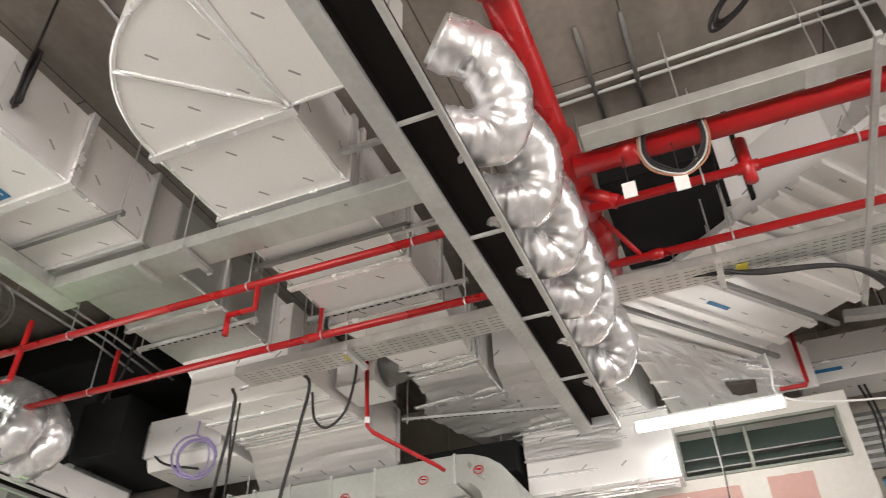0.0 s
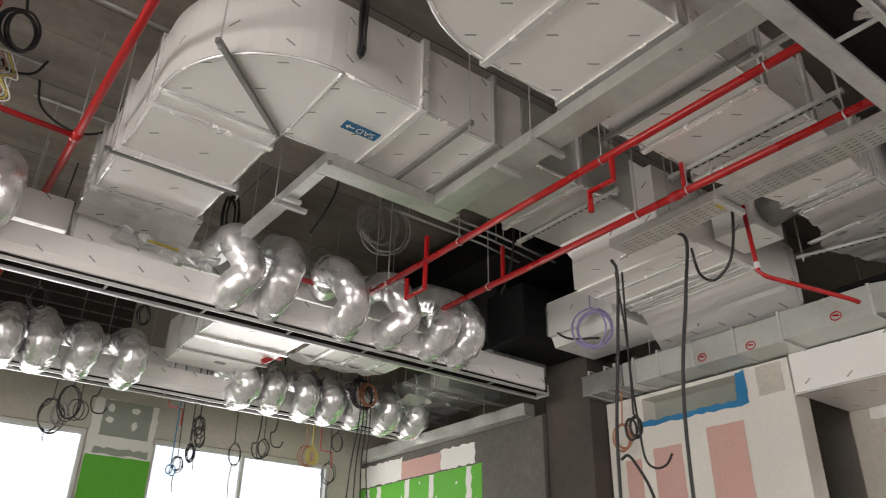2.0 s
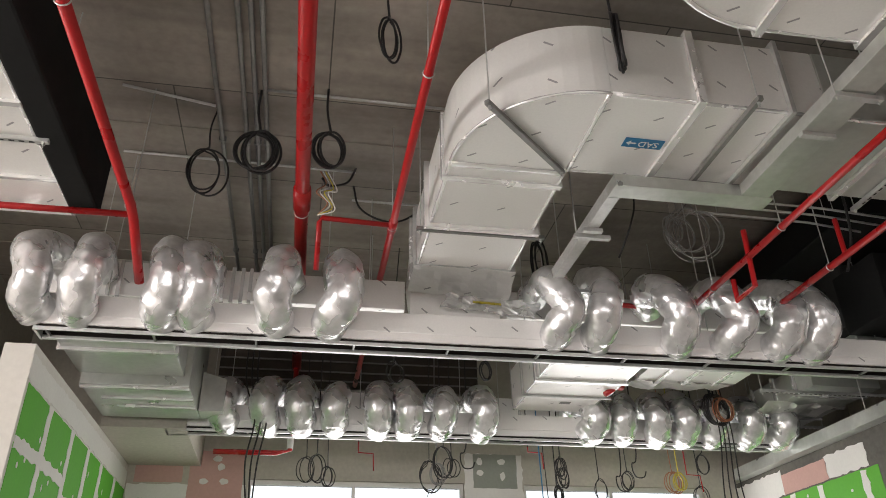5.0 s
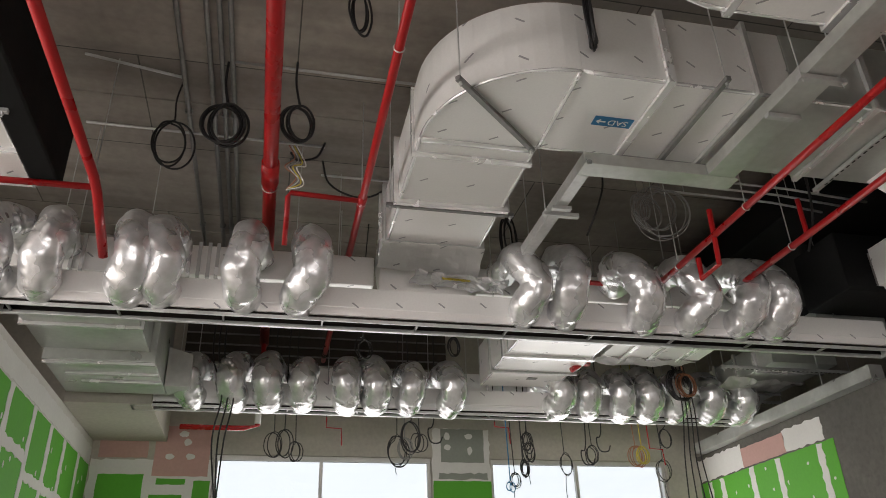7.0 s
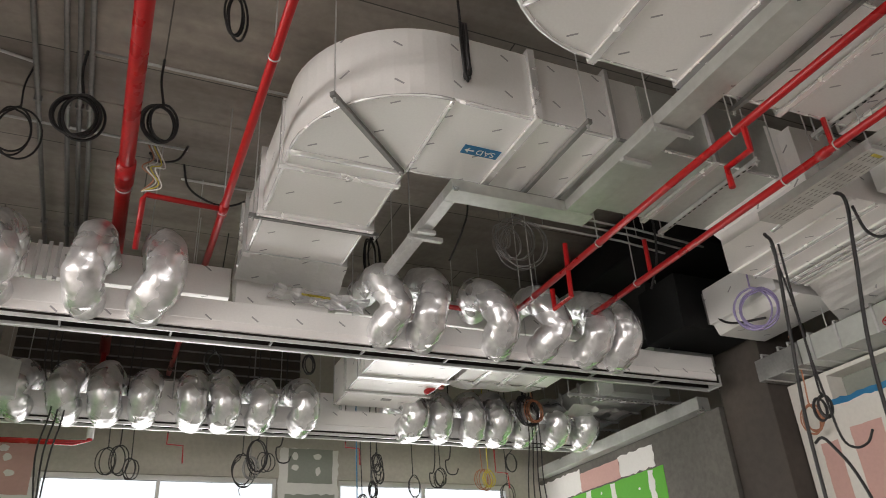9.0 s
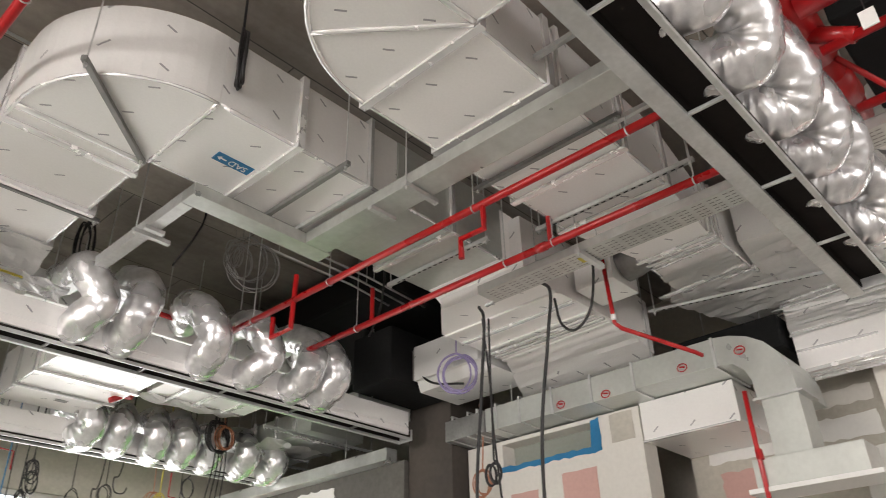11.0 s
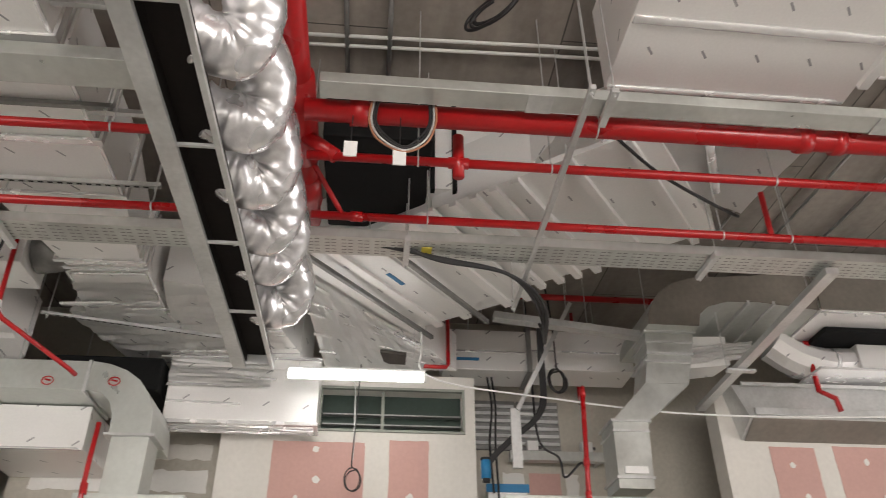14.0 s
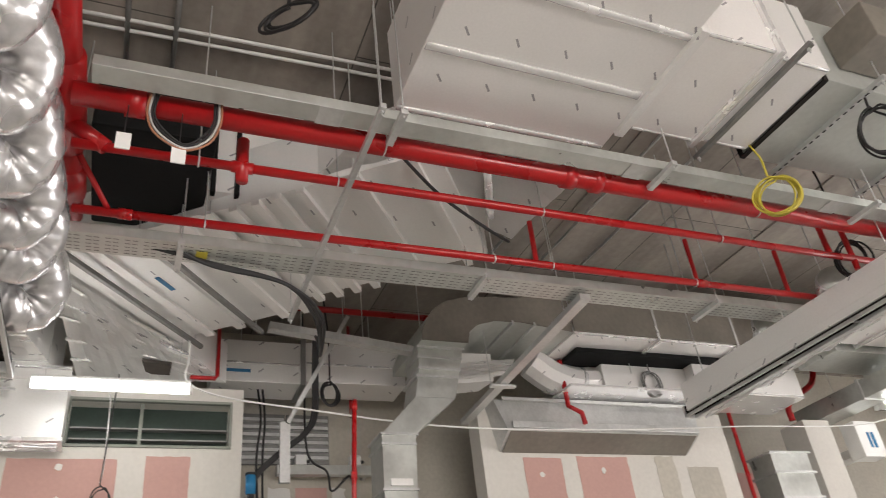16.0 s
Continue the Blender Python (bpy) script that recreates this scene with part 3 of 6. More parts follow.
def strip(points, w, t):
    """A slightly domed tape along points in plan, w wide and t deep, as one ribbon."""
    bm = bmesh.new()
    pts = [Vector(p) for p in points]
    full = [pts[0]]
    for p, q in zip(pts, pts[1:]):
        m = max(1, int((q - p).length / 0.08))
        full += [p.lerp(q, (k + 1) / m) for k in range(m)]
    pts = full
    n, rings = len(pts), []
    for i, p in enumerate(pts):
        d = (pts[min(i + 1, n - 1)] - pts[max(i - 1, 0)]).normalized()
        s = d.cross(Vector((0, 0, 1))).normalized() * w / 2
        k = 1 + 0.25 * noise.noise(p * 9)
        rings.append([bm.verts.new(p + s * math.cos(a) * k - Vector((0, 0, t * math.sin(a) * k))) for a in [math.pi * q / 6 for q in range(7)]])
    for a, b in zip(rings, rings[1:]):
        for k in range(7):
            bm.faces.new((a[k], a[(k + 1) % 7], b[(k + 1) % 7], b[k]))
    bm.faces.new(rings[0][::-1])
    bm.faces.new(rings[-1])
    bmesh.ops.recalc_face_normals(bm, faces=bm.faces[:])
    return bm


def tape(th, *points, w=0.05):
    part("foil_tape", strip([(x, y, z + 0.001) for x, y, z in points], w, 0.014), TAPE, th, "shiny crinkled foil tape", smooth=True)


def crumpled(corners, amp, seed, n=14, thick=0.006, across=True):
    """A creased foil sheet between four corners, its pleats running across or along the first side."""
    a, b, c, d = [Vector(p) for p in corners]
    up = (b - a).cross(d - a).normalized()
    bm = bmesh.new()
    rows = []
    for i in range(n + 1):
        row = []
        for k in range(n + 1):
            p = a.lerp(b, i / n).lerp(d.lerp(c, i / n), k / n)
            q = Vector((i * 0.6, k * 0.13, seed * 5.1)) if across else Vector((i * 0.13, k * 0.6, seed * 5.1))
            h = amp * (noise.noise(q) + 0.7 * abs(noise.noise(q * 1.9)) - 0.3)
            edge = Vector((noise.noise(q * 1.3 + Vector((9, 0, 0))), noise.noise(q * 1.3 + Vector((0, 9, 0))), 0)) * amp * 0.5
            row.append(bm.verts.new(p + up * h + edge))
        rows.append(row)
    for i in range(n):
        for k in range(n):
            bm.faces.new((rows[i][k], rows[i + 1][k], rows[i + 1][k + 1], rows[i][k + 1]))
    bmesh.ops.solidify(bm, geom=bm.faces[:], thickness=thick)
    bmesh.ops.recalc_face_normals(bm, faces=bm.faces[:])
    return bm


def hanger(th, p, q, w=0.032, mat=None, over=0.06, slotted=True):
    """A slotted channel from p to q with threaded rods up to the slab at both ends."""
    p, q = Vector(p), Vector(q)
    d = (q - p).normalized()
    part("hanger_channel", bar(p - d * over, q + d * over, w, w, None), mat or STEEL, th)
    side = d.cross(Vector((0, 0, 1))).normalized()
    n = int((q - p).length / 0.06)
    bm = bmesh.new()
    for k in range(n):
        c = p + d * (0.03 + k * 0.06) - Vector((0, 0, w / 2 + 0.001))
        bar(c - d * 0.016, c + d * 0.016, 0.012, 0.003, bm)
    if n and slotted and mat is not DARKSTEEL:
        tagged(part("slots", bm, DARK, th), kind="stuff")
    for e in (p - d * over * 0.5, q + d * over * 0.5):
        part("threaded_rod", sweep([(e.x, e.y, e.z - 0.05), (e.x, e.y, SLAB)], 0.005, 6), STEEL, th)
        part("nut", sweep([(e.x, e.y, e.z - w / 2 - 0.018), (e.x, e.y, e.z - w / 2)], 0.011, 6), STEEL, th)


def rods(th, places, z, r=0.005):
    for x, y in places:
        part("threaded_rod", sweep([(x, y, z), (x, y, SLAB)], r, 6), STEEL, th)


# supply duct with the elbow that drops to the middle diffuser
d1 = thing("supply_air_duct", "large foil-faced rectangular duct with a curved elbow under the slab", "air duct", "foil ducts")
out = arc(1.66, 4.05, 0.83, 270, 180)
part("elbow", prism([(1.66, 4.05)] + out[::-1], 4.5, 5.03), FOIL, d1)
duct_x(d1, 1.662, 2.22, 3.22, 4.05, 4.5, 5.03)
duct_x(d1, 2.224, 3.12, 3.225, 4.045, 4.502, 5.03)
duct_x(d1, 3.124, 4.35, 3.22, 4.05, 4.5, 5.03, (), PALEGALV)
duct_y(d1, 4.052, 4.88, 0.83, 1.66, 4.5, 5.03)
duct_y(d1, 4.884, 5.95, 0.835, 1.655, 4.502, 5.03)
part("collar_box", hull8([(0.84, 5.95, 4.5), (1.65, 5.95, 4.5), (1.65, 5.95, 5.0), (0.84, 5.95, 5.0)], [(0.84, 6.0, 4.1), (1.65, 6.0, 4.1), (1.65, 6.3, 4.6), (0.84, 6.3, 4.6)]), FOIL, d1)
part("flange", rib_x(2.24, 3.22, 4.05, 4.5, 5.03, 0.05, 0.03), TAPE, d1)
part("flange", rib_x(2.84, 3.22, 4.05, 4.5, 5.03, 0.03, 0.035), STEEL, d1)
part("flange", rib_x(3.7, 3.22, 4.05, 4.5, 5.03, 0.04, 0.03), TAPE, d1)
part("flange", rib_y(4.24, 0.83, 1.66, 4.5, 5.03, 0.05, 0.02), TAPE, d1)
part("flange", rib_y(4.88, 0.83, 1.66, 4.5, 5.03, 0.04, 0.04), TAPE, d1)
part("flange", rib_y(5.55, 0.83, 1.66, 4.5, 5.03, 0.03, 0.03), STEEL, d1)
part("flange", rib_y(5.75, 0.83, 1.66, 4.5, 5.03, 0.05, 0.035), TAPE, d1)
tape(d1, *[(x, y, 4.5) for x, y in arc(1.66, 4.05, 0.82, 270, 180)], w=0.02)
tape(d1, (1.66, 3.23, 4.498), (1.66, 4.04, 4.498), w=0.03)
tape(d1, (1.7, 3.235, 4.498), (4.3, 3.235, 4.498), w=0.02)
tape(d1, (0.85, 4.08, 4.498), (1.64, 4.08, 4.498), w=0.06)


part("loose_facing", crumpled([(0.8, 5.5, 4.47), (1.68, 5.5, 4.47), (1.7, 5.86, 4.36), (0.8, 5.86, 4.4)], 0.03, 8), FOIL, d1, "creased foil facing")
part("loose_facing", crumpled([(1.1, 5.72, 4.33), (1.95, 5.74, 4.3), (1.95, 5.9, 4.24), (1.1, 5.9, 4.28)], 0.05, 9), TAPE, d1, "crumpled bright foil scrap")
part("bare_insulation", crumpled([(1.35, 5.735, 4.28), (1.6, 5.735, 4.27), (1.6, 5.75, 4.255), (1.35, 5.75, 4.265)], 0.012, 10), YELLOW, d1, "yellow glass wool edge")
hanger(d1, (1.58, 4.0, 4.475), (0.98, 3.44, 4.475), mat=DARKSTEEL)
hanger(d1, (2.56, 3.16, 4.475), (2.56, 4.1, 4.475), mat=DARKSTEEL)
hanger(d1, (3.95, 3.12, 4.475), (3.95, 4.12, 4.475), mat=STEEL)
hanger(d1, (0.8, 4.93, 4.475), (1.7, 4.93, 4.475), mat=DARKSTEEL)
# printed label on its underside
lab = part("label_plate", box(1.92, 2.19, 3.625, 3.715, 4.493, 4.499), BLUE, d1, "blue direction label with white lettering")
txt = bpy.data.curves.new("lettering", "FONT")
txt.body, txt.size, txt.align_x, txt.align_y, txt.extrude = "SAD", 0.075, "CENTER", "CENTER", 0.0008
t_ob = new("lettering_tmp", txt)
dg = bpy.context.evaluated_depsgraph_get()
tm = bpy.data.meshes.new_from_object(t_ob.evaluated_get(dg))
bpy.data.objects.remove(t_ob)
tm.materials.append(WHITE)
for v in tm.vertices:
    v.co = Vector((2.09 - v.co.x, 3.67 + v.co.y, 4.4915 - v.co.z))
let = new("lettering", tm)
let.parent = lab
ar = bmesh.new()
f = [ar.verts.new((x, y, 4.4915)) for x, y in ((1.935, 3.67), (1.965, 3.695), (1.965, 3.677), (2.005, 3.677), (2.005, 3.663), (1.965, 3.663), (1.965, 3.645))]
ar.faces.new(f)
a_ob = new("arrow", mesh_of("arrow", ar, WHITE))
a_ob.parent = lab

# its wide end over the tray, with side boxes
d1b = thing("duct_plenum", "wide foil-faced plenum with folded seams past the cable tray", "air duct", "foil ducts")
part("plenum_body", prism([(4.36, 3.05), (5.7, 3.0), (5.75, 4.3), (4.75, 4.3), (4.36, 3.95)], 4.3, 4.86), FOIL, d1b)
part("plenum_neck", hull8([(4.3, 3.24, 4.5), (4.3, 4.03, 4.5), (4.3, 4.03, 5.0), (4.3, 3.24, 5.0)], [(4.42, 3.1, 4.32), (4.42, 3.95, 4.32), (4.42, 3.95, 4.84), (4.42, 3.1, 4.84)]), FOIL, d1b)
for x in (4.78, 5.02, 5.3, 5.5, 5.62):
    part("folded_seam", bar((x, 3.03, 4.288), (x + 0.02, 4.29, 4.288), 0.04, 0.02), TAPE if x in (5.02, 5.5) else FOIL, d1b)
part("side_skirt", hull8([(5.7, 3.0, 4.3), (5.7, 4.3, 4.3), (5.7, 4.3, 4.8), (5.7, 3.0, 4.8)], [(6.1, 2.9, 4.08), (6.1, 4.4, 4.08), (6.1, 4.4, 4.6), (6.1, 2.9, 4.6)]), FOIL, d1b)
part("loose_facing", crumpled([(5.72, 2.98, 4.27), (6.1, 2.88, 4.05), (6.12, 4.42, 4.05), (5.72, 4.3, 4.27)], 0.022, 15, 10), FOIL, d1b, "creased foil facing")
tape(d1b, (4.55, 3.6, 4.285), (4.45, 3.06, 4.285), w=0.04)
tape(d1b, (5.42, 4.28, 4.285), (5.38, 3.05, 4.285), w=0.06)
rods(d1b, ((4.5, 3.02), (5.6, 2.98), (5.6, 4.32)), 4.3)
dbx = thing("duct_branch", "small foil box with a dark round collar between the ducts", "air duct", "foil ducts")
part("branch_box", box(5.0, 5.42, 2.62, 2.98, 4.36, 4.72, bevel=0.006), FOIL, dbx)
part("collar", sweep([(5.2, 2.62, 4.54), (5.2, 2.5, 4.56), (5.22, 2.4, 4.6)], 0.15, 18), DARKSTEEL, dbx, smooth=True)
rods(dbx, ((5.05, 2.66), (5.38, 2.94)), 4.5)
rb = thing("duct_box", "foil-faced box with dark end panel above the partition", "air duct", "foil ducts")
part("box_body", box(5.4, 6.02, 4.42, 5.3, 4.28, 4.66, bevel=0.006), FOIL, rb)
part("end_panel", box(5.42, 6.0, 5.3, 5.34, 4.3, 4.64), DARKSTEEL, rb)
part("box_skirt", hull8([(5.45, 4.42, 4.28), (6.0, 4.42, 4.28), (6.0, 5.3, 4.28), (5.45, 5.3, 4.28)], [(5.55, 4.3, 4.2), (6.15, 4.3, 4.2), (6.15, 5.35, 4.2), (5.55, 5.35, 4.2)]), FOIL, rb)
part("branch_duct", box(5.1, 6.05, 5.34, 5.94, 4.25, 4.85, bevel=0.02), LAGGING_SHADE, rb, "black lagged branch duct")
rods(rb, ((5.45, 4.5), (5.97, 5.2)), 4.4)

part("loose_facing", crumpled([(5.72, -5.32, 3.805), (2.6, -5.32, 3.805), (2.6, -5.5, 3.9), (5.72, -5.5, 3.86)], 0.04, 23, 26), FOIL, slot_four, "creased foil facing")
# second duct, elbow turning over the near diffuser
d2 = thing("supply_air_duct", "foil-faced duct with curved elbow turning over the slot diffuser", "air duct", "foil ducts")
out = arc(2.25, 1.73, 0.9, 90, 180)
part("elbow", prism([(2.25, 1.73)] + out, 4.5, 5.03), FOIL, d2)
duct_x(d2, 2.252, 2.88, 1.73, 2.63, 4.5, 5.03)
duct_x(d2, 2.884, 3.72, 1.735, 2.625, 4.502, 5.03)
duct_x(d2, 3.724, 4.36, 1.73, 2.6, 4.5, 5.0)
part("duct_drop", hull8([(4.36, 1.74, 4.5), (4.36, 2.6, 4.5), (4.36, 2.6, 5.0), (4.36, 1.74, 5.0)], [(5.05, 1.8, 4.46), (5.05, 2.4, 4.46), (5.05, 2.4, 4.9), (5.05, 1.8, 4.9)]), FOIL, d2)
duct_x(d2, 5.05, 5.98, 1.78, 2.42, 4.46, 4.94)
part("duct_end", hull8([(5.98, 1.78, 4.46), (5.98, 2.6, 4.46), (5.98, 2.5, 4.94), (5.98, 1.78, 4.94)], [(6.95, 1.5, 4.42), (6.95, 2.3, 4.42), (6.95, 2.3, 4.9), (6.95, 1.5, 4.9)]), FOIL, d2)
duct_y(d2, 1.08, 1.728, 1.35, 2.25, 4.5, 5.03)
for x, wd, m in ((2.27, 0.05, TAPE), (2.9, 0.06, TAPE), (3.02, 0.035, FOIL), (3.72, 0.05, TAPE), (4.3, 0.05, TAPE)):
    part("flange", rib_x(x, 1.73, 2.63, 4.5, 5.03, wd, 0.022), m, d2)
for x in (5.1, 5.2, 5.85, 5.93):
    part("flange", rib_x(x, 1.78, 2.42, 4.46, 4.94, 0.035, 0.02), TAPE, d2)
for a in (130, 175):
    c, sn = math.cos(radians(a)), math.sin(radians(a))
    tape(d2, (2.25 + 0.02 * c, 1.73 + 0.02 * sn, 4.497), (2.25 + 0.88 * c, 1.73 + 0.88 * sn, 4.497), w=0.035)
tape(d2, *[(x, y, 4.498) for x, y in arc(2.25, 1.73, 0.885, 90, 180)], w=0.03)
part("flange", rib_y(1.2, 1.35, 2.25, 4.5, 5.03, 0.05, 0.02), TAPE, d2)
hanger(d2, (3.38, 1.62, 4.475), (3.38, 2.66, 4.475), mat=DARKSTEEL)
hanger(d2, (4.1, 1.5, 4.46), (4.1, 2.66, 4.46), mat=STEEL)
part("bracket", bar((2.75, 1.72, 4.6), (2.75, 1.15, 4.6), 0.032, 0.032), STEEL, d2)
part("bracket", bar((3.45, 1.72, 4.5), (3.45, 1.2, 4.5), 0.032, 0.032), STEEL, d2)

d2b = thing("duct_transition", "folded foil transition duct with many bright seams above the partition", "air duct", "foil ducts")
part("transition_body", hull8([(5.45, 1.02, 4.44), (5.45, 1.72, 4.5), (5.45, 1.72, 4.9), (5.45, 1.02, 4.9)], [(6.95, 0.6, 4.42), (6.95, 1.9, 4.42), (6.95, 1.9, 4.9), (6.95, 0.6, 4.9)]), FOIL, d2b)
for k, x in enumerate((6.15, 6.25, 6.5, 6.62, 6.72)):
    f0 = (x - 5.45) / 1.5
    tape(d2b, (x, 1.02 - 0.42 * f0, 4.434), (x + 0.03, 1.72 + 0.18 * f0, 4.462 - 0.03 * f0), w=0.03)
tape(d2b, (5.5, 1.05, 4.435), (6.1, 1.72, 4.46), w=0.03)
rods(d2b, ((5.6, 1.1), (6.7, 1.7)), 4.6)
tape(d2, (5.79, 2.6, 4.43), (5.74, 1.8, 4.452), w=0.07)
tape(d2, (5.15, 2.36, 4.452), (5.09, 1.84, 4.452), w=0.05)
tape(d2, (5.3, 2.38, 4.452), (5.26, 1.8, 4.452), w=0.03)
part("loose_facing", crumpled([(5.42, 1.8, 4.452), (5.95, 1.78, 4.44), (5.97, 2.44, 4.43), (5.45, 2.42, 4.45)], 0.025, 1), FOIL, d2, "creased foil facing")
part("loose_facing", crumpled([(6.02, 1.72, 4.43), (6.6, 1.55, 4.4), (6.6, 2.35, 4.4), (6.0, 2.56, 4.42)], 0.045, 2), FOIL, d2, "creased foil facing")
part("loose_facing", crumpled([(5.5, 1.06, 4.425), (6.5, 0.8, 4.4), (6.5, 1.7, 4.4), (5.55, 1.68, 4.43)], 0.04, 3), FOIL, d2b, "creased foil facing")
tape(d2b, (6.6, 2.0, 4.4), (6.54, 1.0, 4.4), w=0.05)
tape(d2b, (6.72, 1.98, 4.4), (6.66, 1.0, 4.4), w=0.03)
part("dark_seam", bar((6.87, 2.05, 4.41), (6.79, 1.0, 4.41), 0.035, 0.02), DARKSTEEL, d2b)
hanger(d2b, (5.86, 2.66, 4.37), (6.19, 1.36, 4.37), w=0.024, over=0.1)
# no duct known here: a black box added to darken the gap
vd = thing("lagged_duct", "black box standing for the shaded gap behind the foil transition", "air duct", "lagged ducts")
part("duct_section", box(6.6, 7.25, 1.92, 2.95, 4.02, 4.33, bevel=0.02), LAGGING_SHADE, vd)
rods(vd, ((6.7, 2.1), (7.1, 2.8)), 4.3)
wp = thing("wall_plenum", "foil-faced plenum box fixed to the wall beside the grille", "air duct", "foil ducts")
part("plenum_body", box(6.72, 6.995, 0.5, 1.87, 3.8, 4.4, bevel=0.006), FOIL, wp)
part("lower_edge", box(6.71, 6.995, 0.49, 1.88, 3.765, 3.797), TAPE, wp)
part("upper_edge", box(6.7, 6.995, 0.5, 1.9, 4.402, 4.425), TAPE, wp)
part("lower_edge", crumpled([(6.69, 1.9, 3.74), (6.69, 0.52, 3.74), (6.75, 0.52, 3.69), (6.75, 1.9, 3.69)], 0.012, 5, 12, across=False), TAPE, wp)
part("loose_facing", crumpled([(6.712, 1.88, 4.39), (6.712, 0.95, 4.39), (6.7, 0.95, 4.1), (6.7, 1.88, 4.1)], 0.025, 6, across=False), FOIL, wp, "creased foil facing")
for y0, y1, z, m in ((1.3, 1.87, 4.12, TAPE), (0.6, 1.87, 4.3, FOIL), (0.9, 1.8, 4.2, TAPE), (1.2, 1.86, 3.95, TAPE)):
    part("seam_fold", bar((6.712, y0, z), (6.712, y1, z + 0.02), 0.014, 0.018), m, wp)

# wide duct overhead behind the trunking
d4 = thing("return_air_duct", "wide foil-faced duct hanging close under the slab", "air duct", "foil ducts")
duct_y(d4, -2.7, -1.25, 1.5, 3.1, 4.6, 5.25)
duct_y(d4, -3.36, -2.704, 2.07, 2.9, 4.62, 5.2)
duct_y(d4, -3.74, -3.364, 2.1, 2.88, 4.62, 5.2)
duct_y(d4, -6.4, -3.8, 2.17, 2.95, 4.62, 5.2, (), PALEGALV)
tape(d4, (3.08, -1.26, 4.597), (3.08, -2.64, 4.597), w=0.04)
tape(d4, (2.58, -1.26, 4.597), (2.6, -2.66, 4.597), w=0.06)
tape(d4, (2.09, -1.3, 4.597), (2.12, -2.68, 4.597), w=0.05)
part("flange", rib_y(-2.72, 2.07, 2.9, 4.6, 5.2, 0.06, 0.035), FOIL, d4)
part("flange", rib_y(-3.3, 2.07, 2.9, 4.62, 5.2, 0.04, 0.03), TAPE, d4)
part("flange", rib_y(-3.77, 2.18, 2.94, 4.62, 5.2, 0.04, 0.012), BLACK, d4, "black gasket between duct sections")
hanger(d4, (2.0, -3.41, 4.59), (2.96, -3.41, 4.59), mat=DARKSTEEL)
hanger(d4, (2.08, -4.1, 4.59), (3.04, -4.1, 4.59))
hanger(d4, (2.08, -5.0, 4.59), (3.04, -5.0, 4.59))
rods(d4, ((3.12, -1.3), (3.12, -2.6)), 4.6)
part("damper_box", box(1.86, 2.165, -4.45, -3.95, 4.75, 5.05, bevel=0.01), DULL, d4, "galvanised damper box with dark cables")

# slanting duct between the tray and the grille wall
d5 = thing("return_air_duct", "wide foil-faced duct set at a slant with raised stiffening ribs", "air duct", "foil ducts")
ax, px_ = Vector((-0.62, -0.785, 0)), Vector((0.785, -0.62, 0))
o5 = Vector((5.85, 0.2, 4.62))


def slant(s, w, z=0.0):
    return o5 + ax * s + px_ * w + Vector((0, 0, z))


def slant_box(s0, s1, w0, w1, z0, z1):
    return hull8([slant(s0, w0, z0), slant(s0, w1, z0), slant(s0, w1, z1), slant(s0, w0, z1)], [slant(s1, w0, z0), slant(s1, w1, z0), slant(s1, w1, z1), slant(s1, w0, z1)])


part("duct_section", slant_box(0, 1.28, -0.78, 0.78, 0, 0.5), FOIL, d5)
part("duct_section", slant_box(1.3, 2.95, -0.74, 0.66, 0.02, 0.5), FOIL, d5)
for s0 in (0.06, 0.32, 0.62, 1.05, 1.26):
    part("stiffening_rib", slant_box(s0, s0 + 0.08, -0.79, 0.82, -0.028, 0.0), FOIL, d5)
for s0 in (1.45, 1.62, 1.78, 1.95, 2.35, 2.75):
    part("stiffening_rib", slant_box(s0, s0 + 0.06, -0.75, 0.7, -0.025, 0.02), FOIL, d5)
part("label_plate", slant_box(0.62 - 0.13, 0.62 - 0.09, -0.2, 0.02, -0.005, -0.001), BLUE, d5, "blue direction label")
for s0 in (0.2, 0.8):
    part("hanger_channel", slant_box(s0, s0 + 0.035, -0.86, 0.9, -0.085, -0.05), DARKSTEEL, d5)
rods(d5, [tuple(slant(s0, w0)[:2]) for s0 in (0.2, 0.8, 2.4) for w0 in (-0.82, 0.82)], 4.6)
dt = thing("duct_transition", "foil transition fanning from the slanting duct to the wall grille", "air duct", "foil ducts")
part("transition_body", hull8([slant(-0.01, -0.76, 0.02), slant(-0.01, 0.76, 0.02), slant(-0.01, 0.76, 0.48), slant(-0.01, -0.76, 0.48)], [(6.96, 0.48, 4.45), (6.96, -0.82, 4.45), (6.96, -0.82, 4.85), (6.96, 0.48, 4.85)]), FOIL, dt)
for f0 in (0.12, 0.3, 0.42, 0.62, 0.8):
    a_, b_ = slant(-0.01, -0.76, 0.0).lerp(Vector((6.96, 0.48, 4.42)), f0), slant(-0.01, 0.76, 0.0).lerp(Vector((6.96, -0.82, 4.42)), f0)
    part("folded_seam", bar(a_, b_, 0.035, 0.02), TAPE if f0 in (0.3, 0.8) else FOIL, dt)
part("brown_patch", hull8([(6.55, -0.05, 4.44), (6.8, -0.1, 4.43), (6.8, -0.3, 4.43), (6.6, -0.3, 4.44)], [(6.55, -0.05, 4.47), (6.8, -0.1, 4.46), (6.8, -0.3, 4.46), (6.6, -0.3, 4.47)]), FORMED, dt, "bare brown insulation patch")
part("loose_facing", crumpled([slant(-0.02, -0.7, -0.01), slant(-0.02, 0.72, -0.01), (6.9, -0.74, 4.42), (6.9, 0.42, 4.42)], 0.035, 13, 18), FOIL, dt, "creased foil facing")
rods(dt, ((6.7, 0.4), (6.8, -0.7)), 4.6)
d5b = thing("return_duct_end", "pale foil-faced duct end under the slab", "air duct", "foil ducts")
